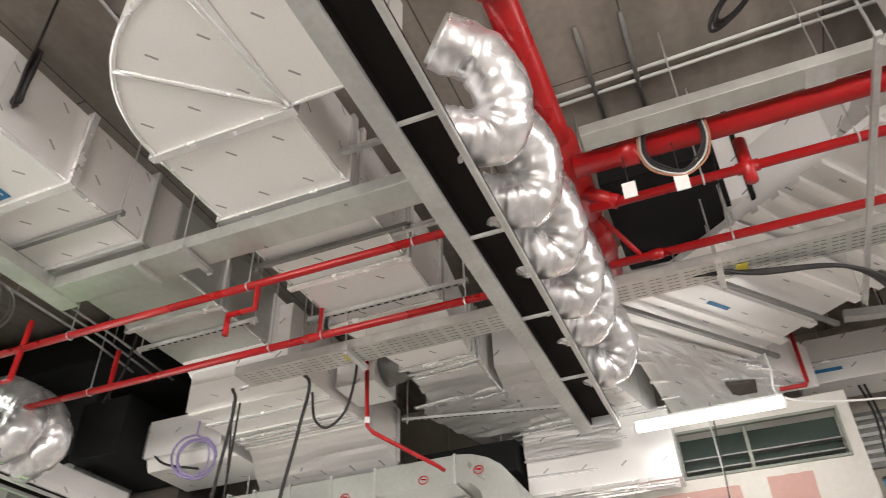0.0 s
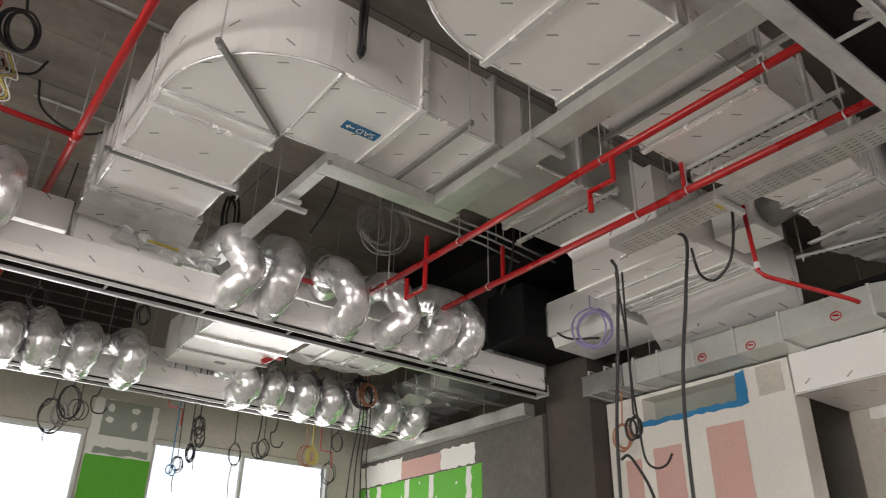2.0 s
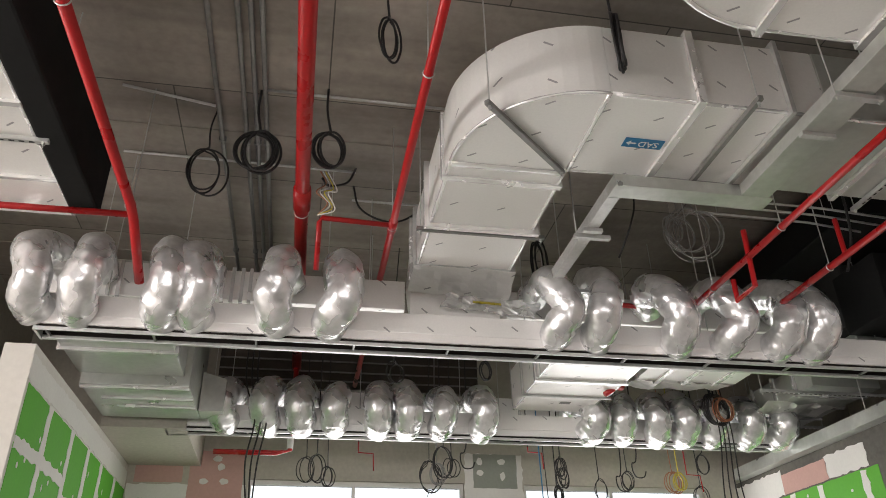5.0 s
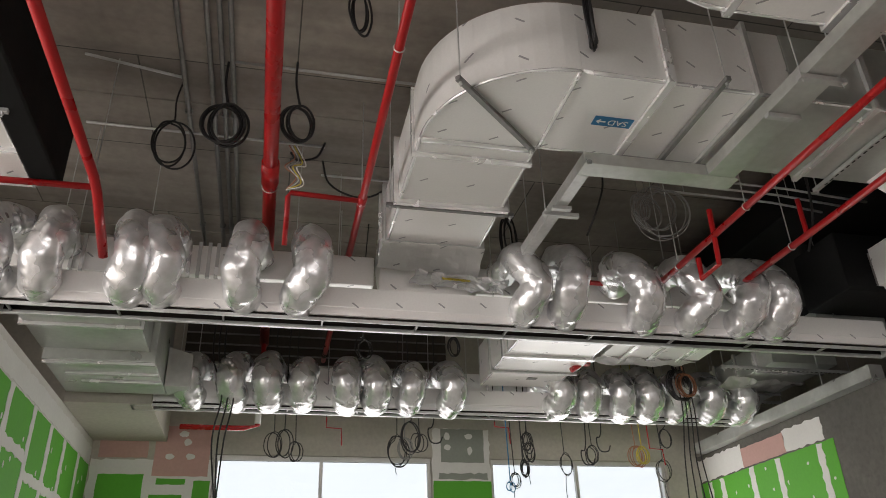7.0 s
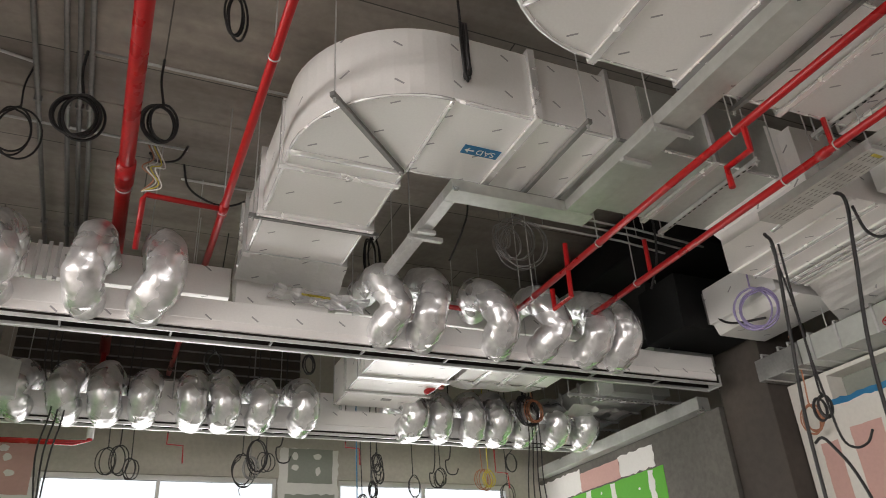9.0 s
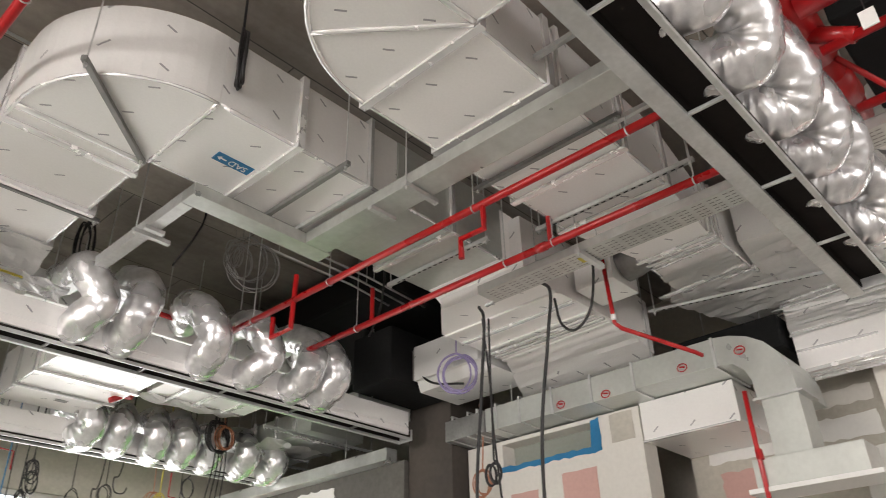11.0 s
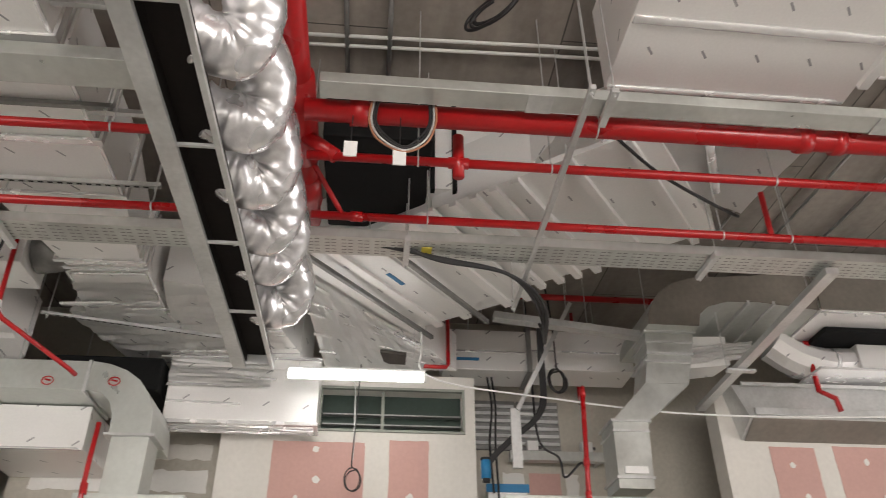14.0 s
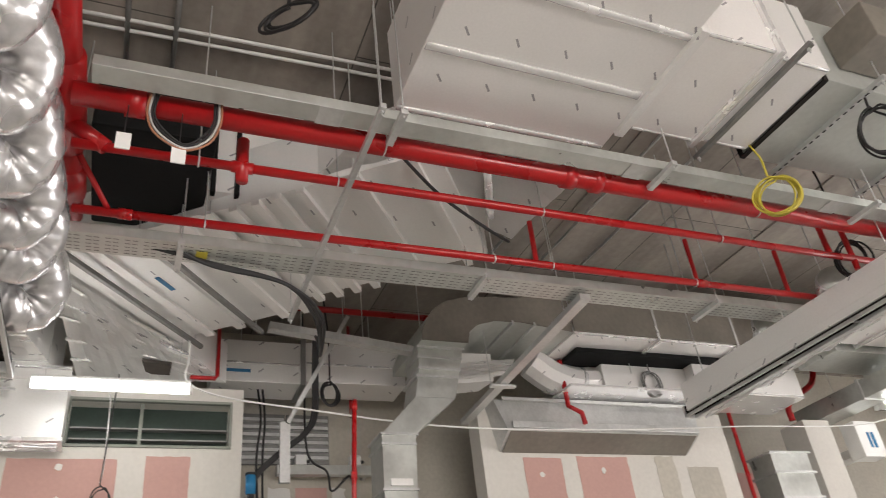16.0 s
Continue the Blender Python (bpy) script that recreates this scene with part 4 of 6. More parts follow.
part("panel_body", hull8([(3.62, -1.2, 4.72), (3.95, -1.0, 4.72), (3.95, -1.0, 5.1), (3.62, -1.2, 5.1)], [(3.62, -2.75, 4.72), (4.3, -2.6, 4.72), (4.3, -2.6, 5.1), (3.62, -2.75, 5.1)]), FOIL, d5b)
part("loose_facing", crumpled([(3.56, -1.12, 4.69), (4.02, -0.98, 4.68), (4.32, -2.64, 4.67), (3.56, -2.8, 4.69)], 0.03, 12, 14, across=False), FOIL, d5b, "creased foil facing")
for y in (-1.4, -1.75, -2.1):
    tape(d5b, (3.6, y, 4.672), (4.1, y - 0.25, 4.66), w=0.06)
rods(d5b, ((3.7, -1.4), (3.8, -2.5)), 4.9)
bx = thing("duct_riser", "foil duct rising into the dark gap behind the pipes", "air duct", "foil ducts")
part("riser_body", box(4.35, 4.95, -1.0, -0.32, 4.75, SLAB), FOIL, bx)
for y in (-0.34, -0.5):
    part("side_frame", box(4.29, 4.345, y - 0.03, y, 4.7, SLAB), LAGGING_SHADE, bx)
# black box added to make the gap behind the pipes as dark as shade
part("lagged_box", box(3.75, 4.8, -0.316, 0.4, 4.68, 5.05, bevel=0.02), LAGGING_SHADE, bx, "black box standing for the shaded gap")

# left duct with the dark side
d6 = thing("supply_air_duct", "foil-faced duct with a black side along the soffit", "air duct", "foil ducts")
duct_y(d6, 0.5, 4.3, -3.0, -1.8, 4.5, 5.1)
duct_y(d6, 4.304, 5.2, -3.0, -1.8, 4.52, 5.1)
# black block along the right face only; the underside stays pale foil
part("lagged_side", box(-1.8, -1.6, 0.5, 5.1, 4.48, 5.12, bevel=0.02), LAGGING_SHADE, d6, "black side block")
part("flange", rib_y(3.86, -3.0, -1.82, 4.5, 5.1, 0.04, 0.03), TAPE, d6)
part("flange", rib_y(4.7, -3.0, -1.82, 4.52, 5.1, 0.03, 0.03), TAPE, d6)
hanger(d6, (-3.05, 4.2, 4.47), (-1.78, 4.2, 4.47))

# green-tinted galvanised box duct by the window corner
d7 = thing("galvanised_duct", "galvanised sheet duct with bright seams by the window corner", "air duct", "sheet metal ducts")
duct_y(d7, 6.2, 7.15, -2.1, -1.16, 3.98, 4.7, (6.5,), GALV)
duct_y(d7, 7.154, 8.2, -2.08, -1.1, 3.88, 4.7, (), GALV)
for y, x0, x1 in ((7.18, -2.08, -1.1), (7.5, -1.95, -1.1), (7.75, -1.85, -1.1)):
    part("seam", box(x0, x1, y, y + 0.035, 3.855, 3.879), TAPE, d7)
part("end_plate", hull8([(-1.09, 7.9, 3.88), (-1.09, 8.2, 3.88), (-1.09, 8.2, 4.3), (-1.09, 7.9, 4.3)], [(-0.85, 7.95, 3.9), (-0.85, 8.1, 3.9), (-0.85, 8.1, 4.25), (-0.85, 7.95, 4.25)]), GALV, d7)
rods(d7, ((-1.2, 6.4), (-1.2, 7.9)), 4.6)

# ducts between the two far diffusers
d8 = thing("supply_air_duct", "foil-faced duct lit bright from the windows", "air duct", "foil ducts")
duct_y(d8, 6.6, 7.72, 2.36, 3.34, 4.15, 4.62)
duct_y(d8, 7.724, 8.32, 2.38, 3.3, 4.15, 4.62)
part("flange", rib_y(7.24, 2.36, 3.34, 4.15, 4.62, 0.05, 0.03), TAPE, d8)
part("flange", rib_y(7.75, 2.36, 3.34, 4.15, 4.62, 0.03, 0.025), STEEL, d8)
part("label_plate", box(2.85, 2.97, 7.95, 8.02, 4.143, 4.148), DARKSTEEL, d8)
rods(d8, ((2.32, 7.0), (3.38, 7.0), (2.32, 8.1), (3.38, 8.1)), 4.12)
d9 = thing("supply_air_duct", "foil-faced duct between the far diffusers", "air duct", "foil ducts")
duct_x(d9, 3.9, 5.9, 6.7, 7.6, 4.5, 4.95)
for x in (4.15, 4.6, 5.1, 5.5):
    part("flange", rib_x(x, 6.7, 7.6, 4.5, 4.95, 0.05, 0.025), TAPE, d9)
rods(d9, ((4.3, 6.66), (4.3, 7.64), (5.6, 6.66), (5.6, 7.64)), 4.5)
fc2 = thing("galvanised_duct", "pale galvanised duct with taped joints in the far corner", "air duct", "sheet metal ducts")
duct_y(fc2, 7.2, 8.9, 5.55, 6.4, 4.2, 4.5, (), PALEGALV)
for y in (7.5, 7.9, 8.35):
    part("flange", rib_y(y, 5.55, 6.4, 4.2, 4.5, 0.05, 0.025), TAPE, fc2)
part("loose_facing", crumpled([(5.3, 7.7, 4.17), (6.2, 7.75, 4.17), (6.2, 8.15, 4.15), (5.3, 8.1, 4.15)], 0.035, 25), FOIL, fc2, "creased foil facing")
hanger(fc2, (5.0, 7.3, 4.15), (6.6, 7.3, 4.15))
hanger(fc2, (4.9, 8.5, 4.12), (6.5, 8.5, 4.12))
d9b = thing("supply_air_duct", "short foil-faced duct with taped folds catching the window light", "air duct", "foil ducts")
duct_x(d9b, 3.55, 4.75, 6.72, 7.45, 4.26, 4.47)
for x in (3.8, 4.12, 4.5):
    part("flange", rib_x(x, 6.72, 7.45, 4.26, 4.47, 0.05, 0.022), TAPE, d9b)
part("loose_facing", crumpled([(3.5, 7.4, 4.25), (4.7, 7.4, 4.25), (4.7, 7.75, 4.3), (3.5, 7.75, 4.3)], 0.04, 17), FOIL, d9b, "creased foil facing")
rods(d9b, ((3.6, 6.75), (4.7, 7.4)), 4.4)
rv = thing("sprinkler_drop", "red elbow fitting beside the bright foil duct", "fire pipe", "sprinkler pipes")
part("pipe_run", sweep([(3.42, 7.55, SLAB), (3.42, 7.55, 4.3), (3.4, 7.5, 4.22), (3.2, 7.5, 4.1)], 0.03, 10), RED, rv, smooth=True)
part("elbow_fitting", sweep([(3.44, 7.53, 4.36), (3.38, 7.5, 4.18)], 0.055, 12), RED, rv, smooth=True)
side_t = thing("side_trunking", "long galvanised trunking along the partition head", "cable trunking", "cable trunking runs")
part("trunking_body", bar((5.95, 9.7, 3.78), (5.95, 6.2, 3.78), 0.16, 0.14), GALV, side_t)
rods(side_t, ((5.95, 7.0), (5.95, 9.0)), 3.84)

# sheet metal run with red marks along the partition, turning down
sm = thing("galvanised_duct", "galvanised sheet duct with red printed marks and a curved drop", "air duct", "sheet metal ducts")
duct_y(sm, 2.3, 3.1, 6.0, 6.66, 3.77, 4.02, (), PALEGALV)
duct_y(sm, 3.104, 4.85, 6.0, 6.66, 3.76, 4.0, (), PALEGALV)
duct_y(sm, 4.854, 5.4, 5.98, 6.66, 3.76, 3.98, (), DARKSTEEL)
bm = bmesh.new()
prof = [(2.3, 3.77), (2.3, 4.02), (2.16, 4.0), (2.02, 3.95), (1.9, 3.87), (1.81, 3.76), (1.75, 3.62), (1.73, 3.42), (2.05, 3.42), (2.06, 3.58), (2.1, 3.68), (2.18, 3.75)]
va = [bm.verts.new((6.0, y, z)) for y, z in prof]
vb = [bm.verts.new((6.66, y, z)) for y, z in prof]
bm.faces.new(va)
bm.faces.new(vb[::-1])
for k in range(len(prof)):
    bm.faces.new((va[k], va[(k + 1) % len(prof)], vb[(k + 1) % len(prof)], vb[k]))
bmesh.ops.recalc_face_normals(bm, faces=bm.faces[:])
part("elbow", bm, PALEGALV, sm)
part("drop", box(6.02, 6.33, 1.74, 2.03, 2.96, 3.42, bevel=0.004), PALEGALV, sm)
part("drop_boot", box(5.98, 6.345, 1.38, 2.2, 2.74, 2.955, bevel=0.005), PALEGALV, sm)
part("drop_lip", box(5.95, 6.345, 1.3, 2.26, 2.7, 2.735), WHITE, sm)
for y in (2.32, 3.1, 3.55, 4.0, 4.4, 4.7, 4.95, 5.08, 5.3):
    part("flange", rib_y(y, 6.0, 6.66, 3.768, 4.01, 0.022, 0.016), STEEL, sm)
part("flange", box(5.97, 6.35, 1.69, 2.08, 3.4, 3.418), STEEL, sm)
for y, z in ((2.1, 3.85), (2.62, 3.84), (3.9, 3.82), (3.4, 3.8)):
    part("red_mark", sweep([(5.997, y + 0.045 * math.cos(a), z + 0.035 * math.sin(a)) for a in [k * math.pi / 6 for k in range(12)]], 0.006, 4, closed=True), RED, sm, "red printed ring mark")
    part("red_mark", bar((5.996, y - 0.025, z), (5.996, y + 0.025, z + 0.01), 0.004, 0.014), RED, sm)
rods(sm, ((6.02, 2.9), (6.02, 4.5)), 3.9)
lw = thing("foil_duct", "low foil-faced duct tucked under the sheet metal run", "air duct", "foil ducts")
part("duct_section", box(6.36, 7.28, 2.35, 3.27, 3.4, 3.76, bevel=0.006), FOIL, lw)
part("lower_edge", box(6.34, 6.37, 2.35, 3.27, 3.385, 3.402), TAPE, lw)

# ducts by the grille walls
d10 = thing("galvanised_duct", "sheet duct with darkened sides, a curved bend and an offset drop", "air duct", "sheet metal ducts")
for y0, y1 in ((-5.3, -4.2), (-6.4, -5.304), (-7.6, -6.404)):
    duct_y(d10, y0, y1, 6.0, 6.98, 4.78, 5.3, (y0 + 0.03,), FOIL)
# thin brown sheet puts the side's shade into colour; underside stays pale
part("lagged_side", box(5.975, 5.996, -7.6, -4.2, 4.8, 5.32), DULL, d10, "dull brown side sheet, shade put in its colour")
bm = bmesh.new()
prof = [(-4.196, 4.8), (-4.196, 5.28), (-3.6, 5.14), (-3.0, 5.09), (-2.78, 5.02), (-2.64, 4.92), (-2.55, 4.8), (-2.5, 4.68), (-2.49, 4.58), (-2.97, 4.58), (-3.0, 4.7), (-3.1, 4.79), (-3.3, 4.85), (-3.6, 4.86)]
va = [bm.verts.new((6.02, y, z)) for y, z in prof]
vb = [bm.verts.new((6.9, y, z)) for y, z in prof]
bm.faces.new(va)
bm.faces.new(vb[::-1])
for k in range(len(prof)):
    bm.faces.new((va[k], va[(k + 1) % len(prof)], vb[(k + 1) % len(prof)], vb[k]))
bmesh.ops.recalc_face_normals(bm, faces=bm.faces[:])
part("elbow", bm, PALEGALV, d10)
# the elbow outline again as a thin skin, its side shaded by colour
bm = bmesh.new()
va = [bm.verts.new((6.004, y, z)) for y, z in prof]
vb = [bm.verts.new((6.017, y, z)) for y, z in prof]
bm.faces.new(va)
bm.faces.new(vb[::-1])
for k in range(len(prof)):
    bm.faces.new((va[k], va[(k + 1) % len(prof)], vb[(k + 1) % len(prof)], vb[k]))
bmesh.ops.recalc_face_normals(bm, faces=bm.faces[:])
part("elbow_side", bm, DULL, d10, "dull brown side sheet, shade put in its colour")
for y in (-3.5, -3.75, -4.0):
    part("standing_seam", bar((6.0, y, 4.845), (6.88, y, 4.845), 0.025, 0.04), STEEL, d10)
for (ya, wa, za), (yb, wb, zb) in (((-2.73, 0.235, 4.58), (-2.7, 0.21, 4.35)), ((-2.7, 0.21, 4.348), (-2.63, 0.2, 4.06)), ((-2.63, 0.2, 4.058), (-2.24, 0.16, 3.7)), ((-2.24, 0.16, 3.698), (-2.22, 0.15, 3.12))):
    part("drop", hull8([(6.15, ya - wa, za), (6.5, ya - wa, za), (6.5, ya + wa, za), (6.15, ya + wa, za)], [(6.15, yb - wb, zb), (6.5, yb - wb, zb), (6.5, yb + wb, zb), (6.15, yb + wb, zb)]), GALV, d10)
for y, w, z in ((-2.73, 0.25, 4.56), (-2.71, 0.23, 4.46), (-2.7, 0.225, 4.34), (-2.66, 0.215, 4.26), (-2.24, 0.18, 3.69), (-2.23, 0.165, 3.6), (-2.22, 0.165, 3.2)):
    part("flange", box(6.13, 6.52, y - w, y + w, z, z + 0.02), STEEL, d10)
part("drop_boot", box(6.1, 6.55, -3.1, -1.1, 2.8, 3.04, bevel=0.006), GALV, d10)
part("drop_lip", box(6.07, 6.55, -3.14, -1.06, 2.755, 2.797, bevel=0.006), WHITE, d10, "white painted lip")
part("side_branch", hull8([(6.5, -3.45, 4.42), (6.5, -2.98, 4.36), (6.5, -2.98, 4.7), (6.5, -3.45, 4.72)], [(6.8, -3.4, 4.42), (6.8, -2.98, 4.36), (6.8, -2.98, 4.7), (6.8, -3.4, 4.72)]), FOIL, d10, "pale foil side branch")
part("loose_facing", crumpled([(6.45, -3.7, 4.66), (6.45, -3.0, 4.56), (6.5, -3.0, 4.4), (6.5, -3.7, 4.5)], 0.03, 21, across=False), FOIL, d10, "creased foil facing")
part("damper_label", box(6.13, 6.148, -2.33, -2.13, 3.24, 3.3), WHITE, d10, "white paper label")
rods(d10, ((6.05, -4.4), (6.7, -4.4), (6.05, -6.5), (6.7, -6.5)), 4.9)
d11 = thing("foil_duct", "low foil-faced duct with round inlet above the hood", "air duct", "foil ducts")
part("duct_section", box(6.55, 6.98, -6.6, -4.85, 4.42, 4.72, bevel=0.006), FOIL, d11)
part("duct_section", box(6.4, 6.98, -7.6, -6.0, 4.4, 4.74, bevel=0.006), FOIL, d11)
part("round_inlet", sweep(spline([(6.76, -4.86, 4.57), (6.74, -4.55, 4.55), (6.72, -4.25, 4.62), (6.72, -4.05, 4.76)], 4), 0.185, 10), FOIL, d11, "foil-faced segmented inlet")
for y, z in ((-4.6, 4.55), (-4.3, 4.6)):
    part("tape_ring", sweep([(6.745, y - 0.02, z - 0.004), (6.735, y + 0.02, z + 0.004)], 0.192, 12), TAPE, d11)
part("lower_edge", box(6.4, 6.98, -7.6, -4.3, 4.37, 4.395), TAPE, d11)
# black strip in place of the shadow between the two ducts
part("dark_gap_strip", box(6.3, 6.95, -6.4, -4.4, 4.726, 4.776), LAGGING_SHADE, d11, "black strip drawn for the shaded gap")
rods(d11, ((6.5, -5.2), (6.5, -6.4)), 4.6)
d12 = thing("foil_duct", "foil-faced ducts above the recess between partitions", "air duct", "foil ducts")
part("duct_section", box(7.3, 7.75, -1.62, -0.72, 4.62, 5.08, bevel=0.006), FOIL, d12)
part("duct_section", box(7.3, 7.75, -2.78, -1.66, 4.65, 5.1, bevel=0.006), FOIL, d12)
part("flange", rib_y(-1.64, 7.3, 7.75, 4.63, 5.1, 0.05, 0.03), DARKSTEEL, d12)
part("seam", box(7.285, 7.298, -1.6, -0.74, 4.82, 4.835), TAPE, d12)
part("seam", box(7.285, 7.298, -2.76, -1.68, 4.85, 4.865), TAPE, d12)
part("label_plate", box(7.285, 7.297, -1.1, -0.85, 4.72, 4.75), BLUE, d12)
rods(d12, ((7.35, -1.0), (7.35, -2.4)), 4.8)

grille = thing("wall_grille", "dark green wall grille with pale bars and a white frame", "grille", at=(0, 0, 0))
for y0, y1, z0, z1 in ((-0.9, 0.51, 4.24, 4.265), (-0.9, 0.51, 3.815, 3.84), (-0.9, -0.875, 3.84, 4.24), (0.485, 0.51, 3.84, 4.24)):
    part("frame_bar", box(6.98, 7.03, y0, y1, z0, z1, bevel=0.004), GREYBOARD, grille)
part("duct_lining", box(7.2, 7.22, -0.88, 0.49, 3.83, 4.25), surface("dark_green_lining", (0.03, 0.055, 0.042), 0.6), grille)
part("mullion", box(7.04, 7.07, -0.12, -0.09, 3.84, 4.24), GREYBOARD, grille)
for z in (3.9, 4.0):
    part("blade", box(7.05, 7.12, -0.87, 0.47, z, z + 0.014), DARKSTEEL, grille)
hood = thing("air_hood", "grey trapezoid plenum hood over the pink boards", "air hood")
part("hood_body", hull8([(6.72, -3.65, 3.98), (6.72, -6.1, 3.98), (6.998, -6.1, 3.84), (6.998, -3.65, 3.84)], [(6.78, -3.55, 4.33), (6.78, -6.2, 4.33), (6.998, -6.2, 4.33), (6.998, -3.55, 4.33)]), STEEL, hood)
part("hood_lip", box(6.69, 6.718, -6.1, -3.7, 4.0, 4.075, bevel=0.006), STEEL, hood)
# dark plate along the slope, giving the hood's underside its shade by colour
part("hood_mouth", hull8([(6.73, -3.68, 3.968), (6.73, -6.07, 3.968), (6.99, -6.07, 3.828), (6.99, -3.68, 3.828)], [(6.73, -3.68, 3.976), (6.73, -6.07, 3.976), (6.99, -6.07, 3.836), (6.99, -3.68, 3.836)]), DULL, hood, "dark plate for the shaded underside")
part("hood_rib", box(6.7, 6.716, -6.12, -3.62, 4.3, 4.335), STEEL, hood)
lou = thing("louvre", "white slatted louvre in the recess between partitions", "louvre")
part("louvre_frame", box(8.14, 8.19, -1.62, -1.14, 4.04, 4.6), DARKSTEEL, lou)
for k in range(6):
    part("slat", bar((8.12, -1.6, 4.1 + k * 0.085), (8.12, -1.16, 4.1 + k * 0.085), 0.05, 0.035), STEEL, lou)
lou2 = copy_thing(lou, pose(0, -0.5, 0.0))

# flexible connections
FLEX_SIDES = 40


def flex_mesh(ctrl, r, seed):
    pts = spline(ctrl, 20)

    def rad(i, a):
        ca, sa = math.cos(a), math.sin(a)
        bag = 0.09 * noise.noise(Vector((i * 0.06, ca * 0.9 + seed * 3, sa * 0.9)))
        pinch = 0.08 * noise.noise(Vector((i * 0.21, ca * 1.5, sa * 1.5 + seed * 7)))
        squeezed = max(0.0, noise.noise(Vector((i * 0.05 + seed, ca * 0.8, sa * 0.8 + 4))) + 0.25)
        fold = 0.03 * squeezed * noise.noise(Vector((i * 0.75, ca * 1.6, sa * 1.6 + seed)))
        return r * (1 + bag + pinch + fold)
    return sweep(pts, rad, FLEX_SIDES)


def flexible_duct(ctrl, r, seed, label):
    th = thing("flexible_duct", label, "flexible duct", "foil flexible ducts")
    sleeve = part("foil_sleeve", flex_mesh(ctrl, r, seed), FLEX, th, smooth=True)
    lay = sleeve.data.uv_layers[0]
    for lp in sleeve.data.loops:
        ring, k = divmod(lp.vertex_index, FLEX_SIDES)
        lay.data[lp.index].uv = (ring * 0.012, abs(k / FLEX_SIDES - 0.5) * 2 * math.pi * r)
    for p, q in ((ctrl[0], ctrl[1]), (ctrl[-1], ctrl[-2])):
        p, q = Vector(p), Vector(q)
        d = (q - p).normalized()
        part("collar", sweep([p - d * 0.02, p + d * 0.06], r * 0.9, 18), GALV, th, smooth=True)
    return th


LBL = "crinkled silver foil flexible duct looping into the slot plenum"
mid = []
for k in range(3):
    rnd = random.Random(40 + k)
    j = [rnd.uniform(-0.05, 0.05) for _ in range(6)]
    c = [(j[0], 0.42, 0.62), (j[1], 0.12, 0.68 + j[2]), (j[3], -0.12, 0.5), (j[4] * 1.4, -0.17, 0.27), (0, -0.06, 0.14), (0, 0.12, 0.1)]
    mid.append(flexible_duct(c, 0.138 + 0.007 * k, k, LBL))
xs1 = (-2.1, -1.77, -1.17, -0.9, -0.3, 0.13, 2.06, 2.4, 3.16, 3.62, 4.1, 4.45)
for k, x in enumerate(xs1):
    ob = mid[k] if k < 3 else copy_thing(mid[k % 3], Matrix())
    ob.location = (x, 5.6, 3.86)
    ob.rotation_euler = (0, radians((0, 4, 8, -3, 2, 13, -7, 3, -12, -6, 4, -5)[k]), radians(((k * 37) % 21) - 10))
far = []
for k in range(3):
    rnd = random.Random(60 + k)
    j = [rnd.uniform(-0.04, 0.04) for _ in range(6)]
    c = [(j[0], 0.45, 0.42), (j[1], 0.15, 0.47 + j[2]), (j[3], -0.08, 0.38), (j[4], -0.16, 0.22), (0, -0.04, 0.12), (0, 0.14, 0.1)]
    far.append(flexible_duct(c, 0.15 + 0.007 * k, k + 5, LBL))
xs2 = (-0.87, -0.42, -0.05, 0.32, 0.81, 1.14, 1.53, 2.01, 3.32, 3.71, 4.14, 4.49, 4.86, 5.33, 5.75)
for k, x in enumerate(xs2):
    ob = far[k] if k < 3 else copy_thing(far[k % 3], Matrix())
    ob.location = (x, 8.3, 3.82)
    ob.rotation_euler = (0, 0, radians(((k * 53) % 25) - 12))
near = []
for k in range(3):
    rnd = random.Random(80 + k)
    j = [rnd.uniform(-0.03, 0.03) for _ in range(6)]
    c = [(0.0, 0.2, 0.21), (0.05, 0.09 + j[2], 0.19), (0.1 + j[1], -0.03, 0.2), (0.04, -0.11, 0.32 + j[0]), (-0.12, -0.08, 0.45), (-0.28, 0.06, 0.52)]
    near.append(flexible_duct(c, 0.142 + 0.006 * k, k + 11, LBL))
xs3 = (2.35, 2.87, 3.36, 3.86, 4.24, 4.86)
for k, x in enumerate(xs3):
    ob = near[k] if k < 3 else copy_thing(near[k % 3], Matrix())
    ob.location = (x, 0.72, 3.86)
    ob.rotation_euler = (0, 0, radians(((k * 29) % 13) - 6))
for k, (x, y) in enumerate(((3.2, -5.45), (4.1, -5.5), (4.9, -5.5))):
    ob = copy_thing(near[k], Matrix())
    ob.location = (x, y + 0.04, 3.8)

# header ducts that feed the loops
hd = thing("header_duct", "foil-faced header duct behind the flexible loops", "air duct", "foil ducts")
part("duct_section", box(-2.3, -1.0, 6.05, 6.5, 4.28, 4.6, bevel=0.006), FOIL, hd)
part("duct_section", box(-0.996, 0.8, 6.05, 6.5, 4.3, 4.58, bevel=0.006), FOIL, hd)
for x in (-1.7, -1.62, -0.78, -0.7, -0.62, -0.55, 0.3):
    part("seam", rib_x(x, 6.05, 6.5, 4.29, 4.59, 0.03, 0.015), TAPE, hd)
rods(hd, ((-1.9, 6.3), (0.5, 6.3)), 4.5)
hd2 = thing("header_duct", "foil-faced header duct behind the flexible loops", "air duct", "foil ducts")
part("duct_section", box(1.75, 4.75, 6.08, 6.45, 4.3, 4.56, bevel=0.006), FOIL, hd2)
rods(hd2, ((2.2, 6.3), (4.5, 6.3)), 4.5)
hd3 = thing("header_duct", "foil-faced header duct before the window wall", "air duct", "foil ducts")
